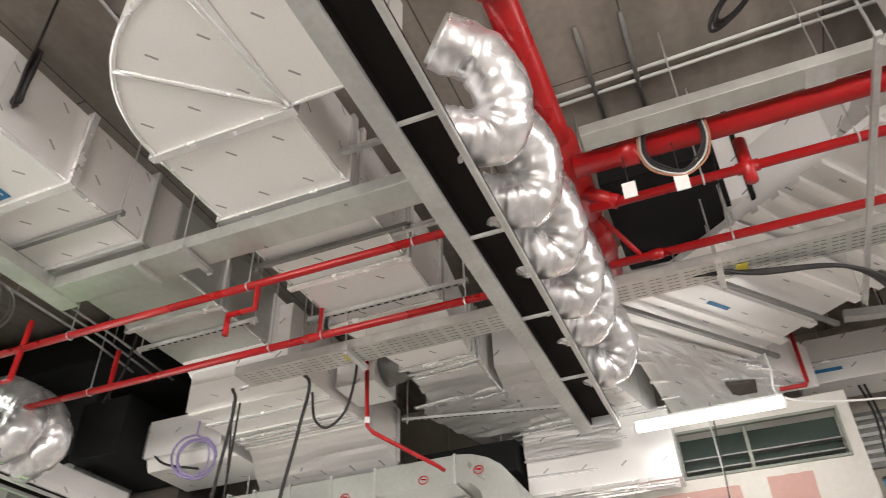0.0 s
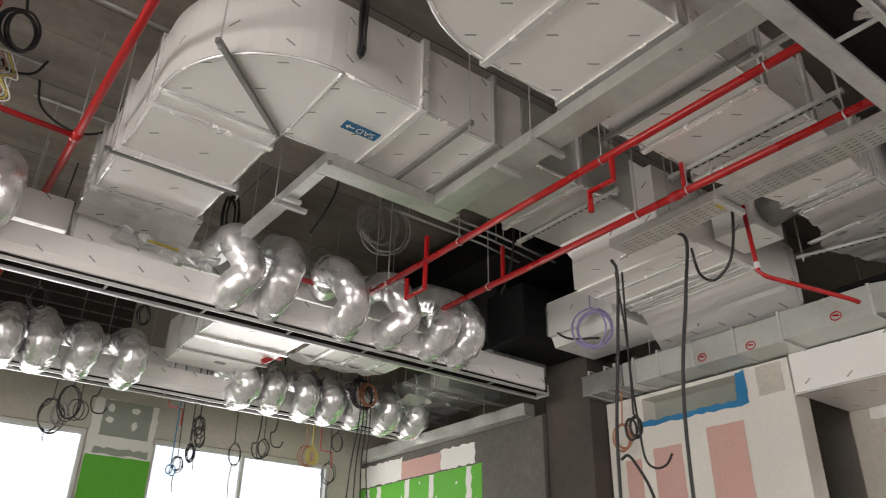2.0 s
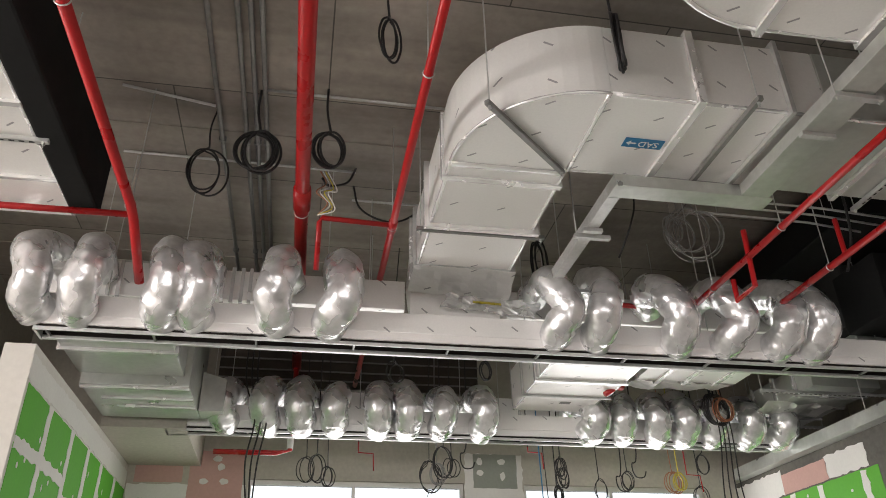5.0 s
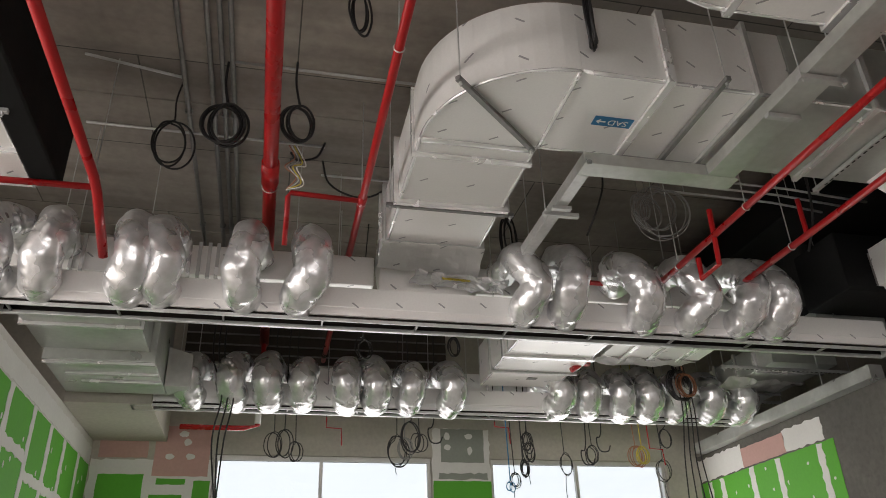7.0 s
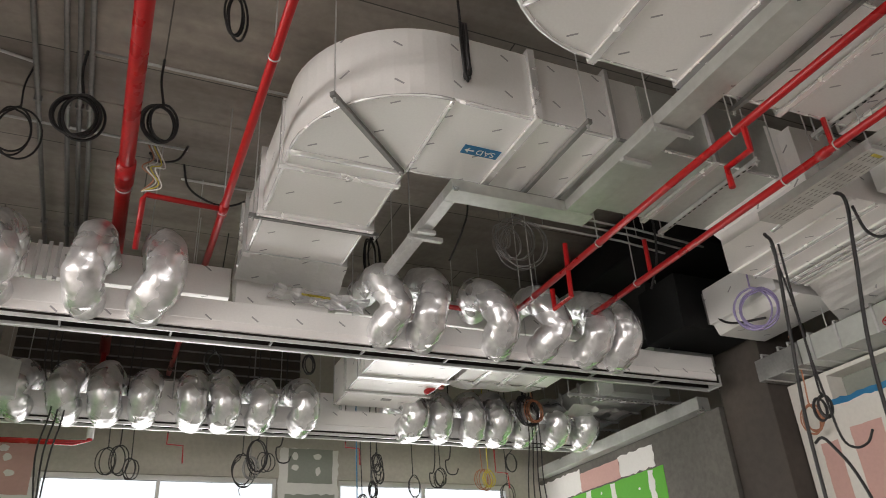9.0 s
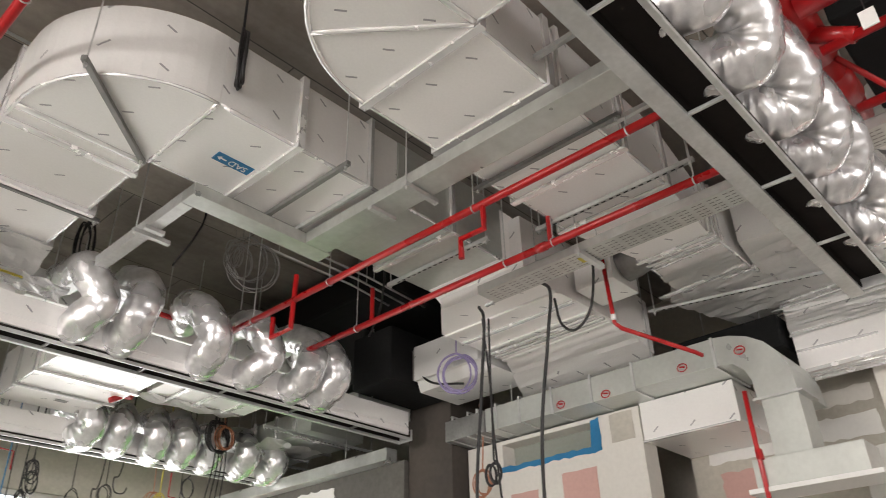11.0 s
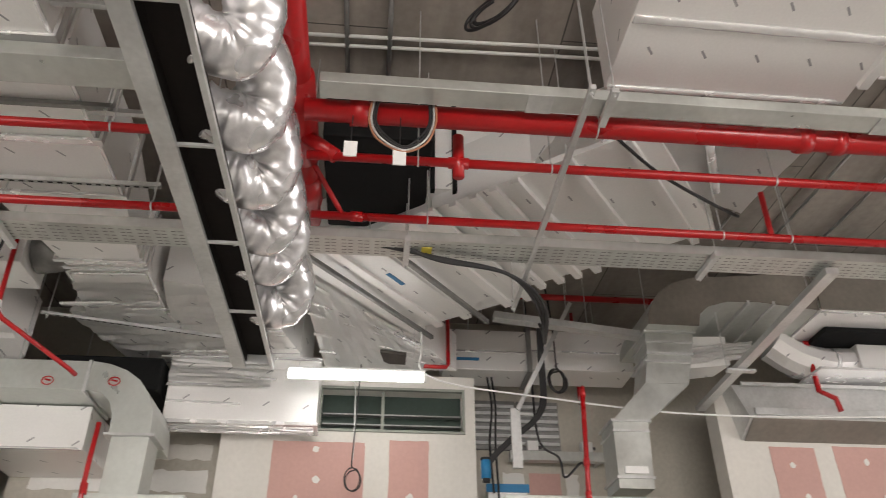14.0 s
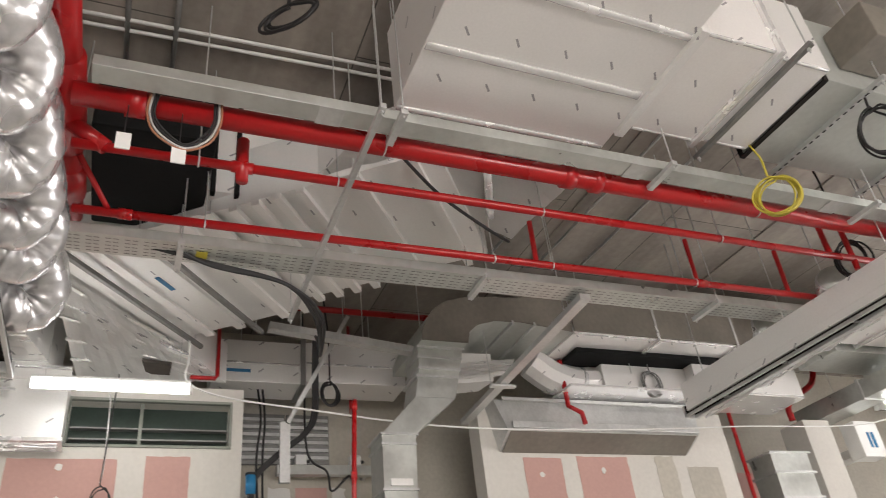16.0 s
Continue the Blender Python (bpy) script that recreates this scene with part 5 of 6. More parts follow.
part("duct_section", box(-1.2, 2.1, 8.78, 9.2, 4.1, 4.44, bevel=0.006), FOIL, hd3)
part("duct_section", box(2.104, 6.0, 8.78, 9.2, 4.1, 4.44, bevel=0.006), FOIL, hd3)
for x in (-0.6, 0.5, 1.6, 2.6, 3.5, 4.7, 5.5):
    part("seam", rib_x(x, 8.78, 9.2, 4.1, 4.44, 0.035, 0.015), TAPE, hd3)
rods(hd3, ((-0.9, 9.0), (1.9, 9.0), (4.0, 9.0), (5.7, 9.0)), 4.4)
bm_ = thing("lagged_duct", "dark brown lagged duct with thin bands near the windows", "air duct", "lagged ducts")
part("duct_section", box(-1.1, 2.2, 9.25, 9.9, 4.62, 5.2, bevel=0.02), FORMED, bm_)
for z in (4.72, 4.84, 4.98):
    part("band", box(-1.1, 2.2, 9.235, 9.248, z, z + 0.018), DARKSTEEL, bm_)
rods(bm_, ((-0.8, 9.5), (1.9, 9.5)), 5.1)
lg = thing("lagged_duct", "black boxes put in for the shaded corner above the partition", "air duct", "lagged ducts")
# first box fills a dark void, second stands in for soffit in shadow
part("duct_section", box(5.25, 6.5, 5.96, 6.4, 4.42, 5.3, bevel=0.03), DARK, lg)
part("duct_section", box(4.7, 8.0, 5.0, 8.8, 5.05, 5.5, bevel=0.03), LAGGING_SHADE, lg)
part("lower_panel", box(5.2, 6.0, 5.95, 6.6, 4.12, 4.3, bevel=0.006), GALV, lg)
part("clip", box(5.55, 5.58, 6.03, 6.05, 4.6, 4.68), WHITE, lg)
rods(lg, ((5.4, 6.2), (6.4, 6.2)), 5.2)

# ducts and fittings in the far corner
fc = thing("foil_duct", "foil-faced ducts receding over the far diffuser", "air duct", "foil ducts")
part("duct_section", box(4.9, 5.6, -11.0, -7.2, 4.72, 5.15, bevel=0.006), FOIL, fc)
part("duct_section", box(5.66, 6.25, -11.0, -7.5, 4.66, 5.1, bevel=0.006), GALV, fc)
for y in (-7.8, -8.6, -9.4):
    part("flange", rib_y(y, 4.9, 5.6, 4.72, 5.15, 0.05, 0.03), TAPE, fc)
rods(fc, ((4.95, -8.0), (6.2, -8.0), (4.95, -10.0)), 4.9)
cx = thing("galvanised_duct", "grey sheet duct crossing towards the white pier", "air duct", "sheet metal ducts")
part("duct_section", box(4.9, 7.3, -8.75, -8.35, 4.32, 4.55, bevel=0.006), GALV, cx)
part("flange", rib_x(6.2, -8.75, -8.35, 4.32, 4.55, 0.04, 0.02), STEEL, cx)
rods(cx, ((5.2, -8.5), (6.7, -8.5)), 4.5)
rd = thing("round_duct", "short bright galvanised round duct with a flange", "air duct", "sheet metal ducts")
part("tube", sweep([(6.35, -9.05, SLAB), (6.35, -9.05, 4.6), (6.4, -9.05, 4.3)], 0.2, 22), GALV, rd, smooth=True)
part("flange", sweep([(6.35, -9.05, 4.62), (6.35, -9.05, 4.65)], 0.225, 22), STEEL, rd)
ub = thing("wall_unit", "white wall unit with blue markings beside the pier", "air unit")
part("casing", box(6.75, 6.98, -9.1, -8.7, 3.78, 4.25, bevel=0.012), WHITE, ub)
part("marking", box(6.744, 6.75, -8.98, -8.93, 3.9, 4.1), BLUE, ub, "blue bars")
part("marking", box(6.744, 6.75, -8.9, -8.86, 3.9, 4.1), BLUE, ub, "blue bars")
part("back_plate", box(6.98, 8.2, -9.05, -8.75, 3.85, 3.95), STEEL, ub)
gb = thing("galvanised_duct", "galvanised wall duct with folded joints beside the pier", "air duct", "sheet metal ducts")
part("duct_section", box(6.88, 7.25, -7.85, -7.25, 0.0, 3.86, bevel=0.005), GALV, gb)
for z in (3.84, 3.6, 3.3, 2.9):
    part("flange", box(6.85, 7.28, -7.88, -7.22, z, z + 0.025), STEEL, gb)

# ---------------------------------------------------------------- pipes


def pipe(name, label, points, r, group="sprinkler pipes", couplings=(), hang=()):
    th = thing(name, label, "fire pipe", group)
    part("pipe_run", sweep(points, r, 14), RED, th, smooth=True)
    for p, q in couplings:
        part("coupling", sweep([p, q], r * 1.25, 14), RED, th, smooth=True)
    for x, y, z in hang:
        ring = [(x + (r + 0.004) * math.cos(a), y, z + (r + 0.004) * math.sin(a)) for a in [k * math.pi / 8 for k in range(16)]]
        part("clamp", sweep(ring, 0.005, 5, closed=True), STEEL, th)
        part("threaded_rod", sweep([(x, y, z + r), (x, y, SLAB)], 0.005, 6), STEEL, th)
    return th


SLIM = "slim red sprinkler pipe running below the ducts"
P1 = pipe("sprinkler_pipe", SLIM, [(3.31, 0.5, 4.27), (3.31, 5.5, 4.27)], 0.027, hang=[(3.31, y, 4.27) for y in (1.5, 2.68, 4.18, 5.2)])
P2 = pipe("sprinkler_pipe", SLIM, [(4.06, 0.5, 4.27), (4.06, 5.4, 4.27)], 0.028, hang=[(4.06, y, 4.27) for y in (1.45, 2.56, 3.0, 4.7)], couplings=[((4.06, 2.62, 4.27), (4.06, 2.7, 4.27))])
P3 = pipe("sprinkler_pipe", SLIM, [(4.06, 0.45, 4.27), (4.06, -7.5, 4.27)], 0.028, hang=[(4.06, y, 4.27) for y in (-0.3, -2.3, -2.78, -4.1, -5.6)], couplings=[((4.06, 0.12, 4.27), (4.06, 0.2, 4.27)), ((4.06, -4.12, 4.27), (4.06, -4.2, 4.27))])
P4 = pipe("sprinkler_pipe", "slim red sprinkler pipe beside the main pipe", [(3.49, 0.45, 4.3), (3.49, -7.5, 4.3)], 0.028, hang=[(3.49, y, 4.3) for y in (-0.2, -1.0, -2.4, -3.9)], couplings=[((3.49, -0.38, 4.3), (3.49, -0.5, 4.3)), ((3.49, -0.44, 4.2), (3.49, -0.44, 4.5))])
M1 = pipe("fire_main", "thick red fire main beside the cable trunking", [(3.19, 0.45, 4.38), (3.19, -7.8, 4.38)], 0.064, hang=[(3.19, y, 4.38) for y in (-1.2, -4.0, -5.5)], couplings=[((3.19, -2.4, 4.38), (3.19, -2.48, 4.38)), ((3.19, -2.62, 4.38), (3.19, -2.68, 4.38)), ((3.19, 0.1, 4.38), (3.19, 0.2, 4.38))])
M2 = pipe("fire_main", "thick red fire main crossing above the slot diffuser", [(-1.4, 0.5, 4.5), (4.3, 0.5, 4.5), (4.45, 0.5, 4.47)], 0.08, hang=(), couplings=[((1.9, 0.5, 4.5), (2.0, 0.5, 4.5)), ((3.05, 0.5, 4.5), (3.75, 0.5, 4.5)), ((3.95, 0.5, 4.48), (4.2, 0.5, 4.48))])
rods(M2, ((0.5, 0.5), (2.5, 0.5), (4.0, 0.5)), 4.5)
part("tee", sweep([(3.49, 0.5, 4.46), (3.49, 0.28, 4.3)], 0.046, 12), RED, M2, smooth=True)
part("drain_pipe", sweep([(3.75, 0.43, 4.43), (4.0, 0.28, 4.3), (4.06, 0.25, 4.28)], 0.018, 8), RED, M2, smooth=True)
M3 = pipe("fire_main", "thick red fire main running to the windows", [(-0.15, 0.5, 4.8), (-0.15, 9.0, 4.8)], 0.056, couplings=[((-0.15, 5.0, 4.8), (-0.15, 5.28, 4.8))], hang=[(-0.15, y, 4.8) for y in (3.0, 5.35, 7.2)])
part("drop", sweep([(-0.15, 8.9, 4.8), (-0.15, 8.9, 3.75), (-0.3, 8.9, 3.72), (-1.0, 8.9, 3.72)], 0.03, 10), RED, M3, smooth=True)
# white tube over the pipe, its bright window highlight put in as colour
part("drop_sleeve", sweep([(-0.15, 8.9, 3.98), (-0.15, 8.9, 3.77)], 0.038, 12), WHITE, M3, "white tube standing for window glare on the drop", smooth=True)
P5 = pipe("sprinkler_pipe", "red sprinkler pipe beside the black-sided duct", [(-1.36, 0.5, 4.5), (-1.36, 4.93, 4.5), (-1.34, 5.02, 4.42), (-1.33, 5.5, 4.15)], 0.036, hang=[(-1.36, 4.95, 4.5), (-1.36, 3.0, 4.5)])
part("branch", sweep([(-1.36, 5.0, 4.45), (-3.2, 5.0, 4.45)], 0.025, 8), RED, P5, smooth=True)
P6 = pipe("sprinkler_pipe", "slim red sprinkler pipe beside the foil elbow", [(0.575, 0.5, 4.6), (0.575, 9.0, 4.6)], 0.029, hang=[(0.575, y, 4.6) for y in (3.35, 5.15, 7.0)], couplings=[((0.575, 5.05, 4.6), (0.575, 5.2, 4.6))])
part("branch", sweep([(0.575, 5.12, 4.6), (0.02, 5.12, 4.62), (0.0, 5.12, 4.58), (0.0, 5.3, 4.25)], 0.022, 8), RED, P6, smooth=True)
part("branch", sweep([(3.31, 5.45, 4.27), (3.28, 5.9, 4.4), (2.4, 5.92, 4.42)], 0.024, 8), RED, P1, smooth=True)
# swing joints and drops
for nm, pts in (("swing_joint", [(3.31, 2.6, 4.27), (3.31, 2.6, 4.08), (3.33, 2.82, 4.1), (3.33, 2.82, 3.95)]),
                ("swing_joint", [(3.31, 4.62, 4.27), (3.31, 4.62, 4.5), (3.31, 4.64, 4.02), (3.31, 4.9, 4.02), (3.31, 4.9, 4.2)])):
    part(nm, sweep(pts, 0.022, 8), RED, P1)
for pts in ([(4.06, 2.58, 4.27), (4.06, 2.58, 4.62), (4.1, 2.62, 4.8)], [(4.06, 4.5, 4.27), (4.06, 4.5, 4.6)]):
    part("drop", sweep(pts, 0.02, 8), RED, P2)
for y, z in ((-2.65, 4.64), (-4.12, 4.68), (-5.1, 4.7)):
    part("drop", sweep([(4.06, y, 4.28), (4.05, y, z)], 0.02, 8), RED, P3)
part("drop", sweep([(3.49, -5.0, 4.3), (3.49, -5.0, 4.6), (3.49, -5.25, 4.6), (3.49, -5.25, 4.2)], 0.024, 8), RED, P4)
zp = thing("sprinkler_drop", "thin red sprinkler drop bending down past the foil duct", "fire pipe", "sprinkler pipes")
part("pipe_run", sweep([(4.93, 2.66, 4.6), (4.93, 2.63, 3.93), (4.96, 2.59, 3.88), (5.5, 2.27, 3.74), (5.56, 2.24, 3.72)], 0.018, 8), RED, zp, smooth=True)
part("coupling", sweep([(4.93, 2.63, 4.0), (4.93, 2.63, 3.95)], 0.025, 8), WHITE, zp)
part("riser_stub", sweep([(4.93, 2.66, 4.6), (4.93, 2.66, SLAB)], 0.018, 8), RED, zp)
zr = thing("sprinkler_drop", "thin red pipe running down the partition", "fire pipe", "sprinkler pipes")
part("pipe_run", sweep([(6.0, 2.14, 3.5), (5.96, 2.13, 3.2), (5.96, 2.12, 2.0)], 0.02, 8), RED, zr, smooth=True)
part("coupling", sweep([(5.965, 2.125, 3.02), (5.96, 2.12, 2.94)], 0.03, 8), RED, zr)
part("lower_run", sweep([(5.96, 2.12, 2.0), (5.96, 2.12, 0.0)], 0.02, 8), RED, zr)
ze = thing("sprinkler_drop", "thin red bent pipe above the wall grille", "fire pipe", "sprinkler pipes")
part("pipe_run", sweep([(6.8, -0.71, SLAB), (6.8, -0.72, 4.45), (6.78, -0.7, 4.41), (6.75, -0.48, 4.4)], 0.02, 8), RED, ze, smooth=True)
zf = thing("sprinkler_drop", "thin red pipe in the recess between partitions", "fire pipe", "sprinkler pipes")
part("pipe_run", sweep([(7.82, -2.3, SLAB), (7.82, -2.3, 4.52), (7.76, -2.28, 4.46), (6.1, -1.83, 3.97), (6.05, -1.81, 3.92), (6.05, -1.77, 3.0), (6.05, -1.79, 2.98), (6.05, -2.08, 2.96), (6.05, -2.1, 2.94), (6.05, -2.07, 0)], 0.021, 8), RED, zf, smooth=True)
for z in (3.9, 3.3, 3.03):
    part("coupling", sweep([(6.05, -1.81 + (3.92 - z) * 0.043, z - 0.03), (6.05, -1.81 + (3.92 - z) * 0.043, z + 0.03)], 0.027, 10), RED, zf, smooth=True)
zg = thing("sprinkler_drop", "thin red pipe by the white pier", "fire pipe", "sprinkler pipes")
part("pipe_run", sweep([(6.98, -6.9, SLAB), (6.98, -6.9, 0)], 0.025, 8), RED, zg, smooth=True)
zh = thing("sprinkler_drop", "red bent fire pipe above the far pier", "fire pipe", "sprinkler pipes")
part("pipe_run", sweep(spline([(7.0, -7.95, 4.32), (7.0, -7.97, 4.52), (7.0, -8.25, 4.7), (7.0, -8.55, 4.88), (7.0, -8.7, 5.2), (7.0, -8.7, SLAB)], 5), 0.04, 10), RED, zh, smooth=True)
hs = thing("sprinkler_drop", "short red bent pipe in front of the hood", "fire pipe", "sprinkler pipes")
part("pipe_run", sweep([(6.6, -4.35, 4.75), (6.6, -4.35, 4.22), (6.6, -4.5, 4.15), (6.6, -4.52, 4.02)], 0.028, 8), RED, hs)
x_red = thing("sprinkler_pipe", "red sprinkler cross pipe in the dark above the recess", "fire pipe", "sprinkler pipes")
part("pipe_run", sweep([(6.9, -0.2, 5.3), (6.9, -3.0, 5.3)], 0.035, 8), RED, x_red, smooth=True)
rods(x_red, ((6.9, -0.5), (6.9, -2.0)), 5.3)

# ---------------------------------------------------------------- trays, trunking and struts
tray = thing("cable_tray", "perforated galvanised cable tray below the ducts", "cable tray")
part("tray_base", box(4.2, 4.42, -6.3, 3.4, 4.2, 4.205), GALV, tray)
part("tray_side", box(4.197, 4.2, -6.3, 3.4, 4.2, 4.27), GALV, tray)
part("tray_side", box(4.42, 4.423, -6.3, 3.4, 4.2, 4.27), GALV, tray)
bm = bmesh.new()
y = -6.25
k = 0
while y < 3.36:
    for x in (4.235, 4.275, 4.315, 4.355, 4.39):
        s = 0.012 if k % 2 else 0.0
        vs = [bm.verts.new((x + dx, y + s + dy, 4.1985)) for dx, dy in ((-0.005, -0.016), (-0.005, 0.016), (0.005, 0.016), (0.005, -0.016))]
        bm.faces.new(vs)
    y += 0.055
    k += 1
tagged(part("perforated_pattern", bm, DARKSTEEL, tray), kind="stuff")
for y in (2.4, 0.9, -0.2, -2.3, -4.4):
    part("support", box(4.14, 4.48, y, y + 0.04, 4.157, 4.196), STEEL, tray)
    for x in (4.16, 4.46):
        part("threaded_rod", sweep([(x, y + 0.02, 4.14), (x, y + 0.02, SLAB)], 0.005, 6), STEEL, tray)
part("label_plate", box(4.27, 4.35, 2.42, 2.5, 4.19, 4.194), YELLOW, tray, "small yellow label")
part("label_plate", box(4.27, 4.35, -0.35, -0.28, 4.19, 4.194), YELLOW, tray, "small yellow label")

chan = thing("cable_trunking", "galvanised cable trunking turning under the foil duct", "cable trunking", "cable trunking runs")
part("trunking_body", box(2.93, 3.06, -8.0, 0.36, 4.35, 4.42, bevel=0.004), GALV, chan)
part("trunking_body", box(2.87, 3.08, 1.0, 3.93, 4.34, 4.43, bevel=0.004), GALV, chan)
part("trunking_bend", box(1.95, 3.12, 3.934, 4.09, 4.34, 4.43, bevel=0.004), GALV, chan)
part("trunking_body", box(1.95, 2.04, 4.094, 5.95, 4.34, 4.43, bevel=0.004), STEEL, chan)
for y in (-0.9, -2.9, -4.6):
    part("joint_plate", box(2.925, 3.065, y, y + 0.14, 4.343, 4.348), STEEL, chan)
for y in (3.2, 4.5):
    part("joint_plate", box(1.92 if y > 4 else 2.86, 2.07 if y > 4 else 3.09, y, y + 0.04, 4.31, 4.338), STEEL, chan)
for x, y in ((2.84, -1.2), (2.84, -3.0), (2.84, -4.8), (2.84, 2.85), (3.11, 2.85), (1.9, 4.6), (2.09, 5.5)):
    part("threaded_rod", sweep([(x, y, 4.28), (x, y, SLAB)], 0.005, 6), STEEL, chan)
    part("bracket", box(x - 0.02, x + 0.26 if x < 2.9 else x + 0.02, y - 0.02, y + 0.02, 4.3, 4.332), STEEL, chan)
st = thing("support_strut", "slotted zinc strut across the pipes below the trunking", "support strut", "support struts")
hanger(st, (2.75, -1.03, 4.2), (5.05, -1.05, 4.2), slotted=False)
st2 = thing("support_strut", "zinc strut reaching from the tray to the partition", "support strut", "support struts")
part("channel", bar((4.25, -3.15, 4.15), (7.0, -3.29, 4.15), 0.09, 0.05), STEEL, st2)
rods(st2, ((4.6, -3.17), (6.2, -3.25)), 4.15)
part("joint_plate", box(5.9, 5.96, -3.36, -3.1, 4.1, 4.12), STEEL, st2)
st3 = thing("support_strut", "zinc channel frame hanging over the recess", "support strut", "support struts")
part("channel", bar((6.62, -1.94, 5.07), (6.62, -1.34, 3.93), 0.1, 0.04), STEEL, st3)
part("channel", bar((6.62, -1.32, 3.95), (6.62, -1.32, 3.4), 0.09, 0.04), STEEL, st3)
part("cross_arm", bar((6.58, -1.5, 4.82), (6.58, -2.13, 4.82), 0.04, 0.04), STEEL, st3)
part("threaded_rod", sweep([(6.62, -1.9, 5.0), (6.62, -1.9, SLAB)], 0.006, 6), STEEL, st3)
part("channel", bar((6.3, -1.1, 4.74), (6.3, -2.9, 4.55), 0.1, 0.07), STEEL, st3)
rods(st3, ((6.3, -1.4), (6.3, -2.0), (6.3, -2.6)), 4.7)

# ---------------------------------------------------------------- lamps
def tube_lamp(x, y0, y1, z, label):
    th = thing("tube_lamp", label, "lamp", "tube lamps")
    part("tube", sweep([(x, y0 + 0.02, z), (x, y1 - 0.02, z)], 0.042, 14), TUBE, th, "glowing white diffuser", smooth=True)
    part("spine", box(x - 0.03, x + 0.03, y0, y1, z + 0.043, z + 0.065, bevel=0.004), WHITE, th)
    for y in (y0, y1):
        part("end_cap", sweep([(x, y - 0.012, z), (x, y + 0.012, z)], 0.044, 14), WHITE, th)
    for y in (y0 + 0.1, y1 - 0.1):
        part("suspension_wire", sweep([(x, y, z + 0.06), (x, y, SLAB)], 0.002, 5), STEEL, th)
    return th


tube_lamp(6.22, -0.45, 0.75, 4.06, "lit white tube batten hanging before the grille")
tube_lamp(6.25, -9.35, -8.7, 4.25, "lit white tube batten near the far pier")

# ---------------------------------------------------------------- cables


def cable(label, pts, r=0.008, mat=None, name="cable", closed=False, sides=7, per=8):
    th = thing(name, label, "cable", "loose cables")
    part("sheath", sweep(spline(pts, per), r, sides), mat or RUBBER, th, smooth=True)
    return th


def coil(label, centre, r, turns, normal, mat=None, thick=0.008, hang=True, squash=1.3, name="cable_coil", tail=0.0, seed=0):
    """A loose hanging coil of cable, with a tail up to the slab."""
    rnd = random.Random(seed)
    th = thing(name, label, "cable coil", "hanging cable coils")
    n = Vector(normal).normalized()
    u = n.cross(Vector((0, 0, 1))).normalized()
    c = Vector(centre)
    pts = []
    for k in range(turns):
        ru, rv, off = r * rnd.uniform(0.8, 1.05), r * squash * rnd.uniform(0.85, 1.05), rnd.uniform(-0.03, 0.03)
        for a in range(14):
            t = 2 * math.pi * a / 14 + math.pi / 2
            pts.append(c + u * (ru * math.cos(t) + off) + Vector((0, 0, rv * math.sin(t) - abs(off))) + n * (k * thick * 1.3 + rnd.uniform(-0.004, 0.004)))
    pts.append(c + Vector((0, 0, r * squash)))
    part("loop", sweep(spline(pts, 3), thick, 6), mat or RUBBER, th, smooth=True)
    if hang:
        top = c + Vector((0, 0, r * squash))
        end = Vector((c.x + rnd.uniform(-0.05, 0.05), c.y + rnd.uniform(-0.05, 0.05), SLAB if hang is True else hang))
        part("hanging_tail", sweep(spline([top, (top + end) / 2 + u * 0.02, end], 5), thick, 6), mat or RUBBER, th, smooth=True)
    if tail:
        part("free_end", sweep(spline([c - Vector((0, 0, r * squash)), c - Vector((0, 0, r * squash + tail * 0.5)) + u * 0.02, c - Vector((0, 0, r * squash + tail))], 4), thick * 0.8, 6), mat or RUBBER, th, smooth=True)
    return th


BL = "coil of black cable hanging from the slab"
coil(BL, (-0.91, 5.11, 4.98), 0.14, 3, (0.2, -1, -0.4), seed=1, squash=1.5)
coil(BL, (-0.5, 4.82, 5.0), 0.14, 6, (0, -1, -0.4), seed=2, thick=0.011)
coil(BL, (0.04, 4.73, 5.0), 0.12, 5, (0.3, -1, -0.4), seed=3, thick=0.01)
coil(BL, (0.35, 3.5, 5.0), 0.07, 3, (0.6, -1, 0), seed=4, squash=2.6)
coil(BL, (1.98, 5.75, 4.72), 0.09, 4, (0.6, -1, 0), seed=5, squash=2.4)
coil(BL, (1.71, 3.16, 4.86), 0.1, 4, (1, -0.6, 0), seed=6, squash=2.2, thick=0.009)
coil("coil of black and grey cable hanging from the slab", (3.1, -0.62, 5.2), 0.2, 4, (0.2, -0.2, 1), seed=7, squash=0.5, thick=0.012)
coil("lilac coil of cable hanging before the foil box", (5.25, 4.57, 4.15), 0.19, 5, (1, 0.6, 0), PURPLE, 0.009, seed=8, squash=1.0)
for k, m in enumerate((COPPER, STEEL, RUBBER, RUBBER)):
    o = 0.012 * k
    cable("brown and pale wires hanging in a loop from the trunking", [(3.09, 0.08 - o, 4.38), (3.1, 0.09 - o, 4.25), (3.11, 0.04 - o, 4.13 + o), (3.12, -0.1, 4.06 + o), (3.11, -0.22 + o, 4.12 + o), (3.1, -0.27 + o, 4.25), (3.09, -0.27 + o, 4.38)], 0.006, m)
for k in range(4):
    coil("messy grey wire bundle hanging under the duct", (2.82 + 0.07 * k, 4.82, 4.6 - 0.05 * (k % 2)), 0.1 + 0.035 * k, 4, (0.3 - 0.3 * k, -1, 0.3 * (k % 2)), DARKSTEEL, 0.003, seed=100 + k, squash=1.2)
coil("yellow and grey wire coil on the trunking", (2.79, -3.73, 4.18), 0.14, 6, (0.6, -0.8, 0), YELLOW, 0.007, hang=4.64, seed=11, squash=1.0)
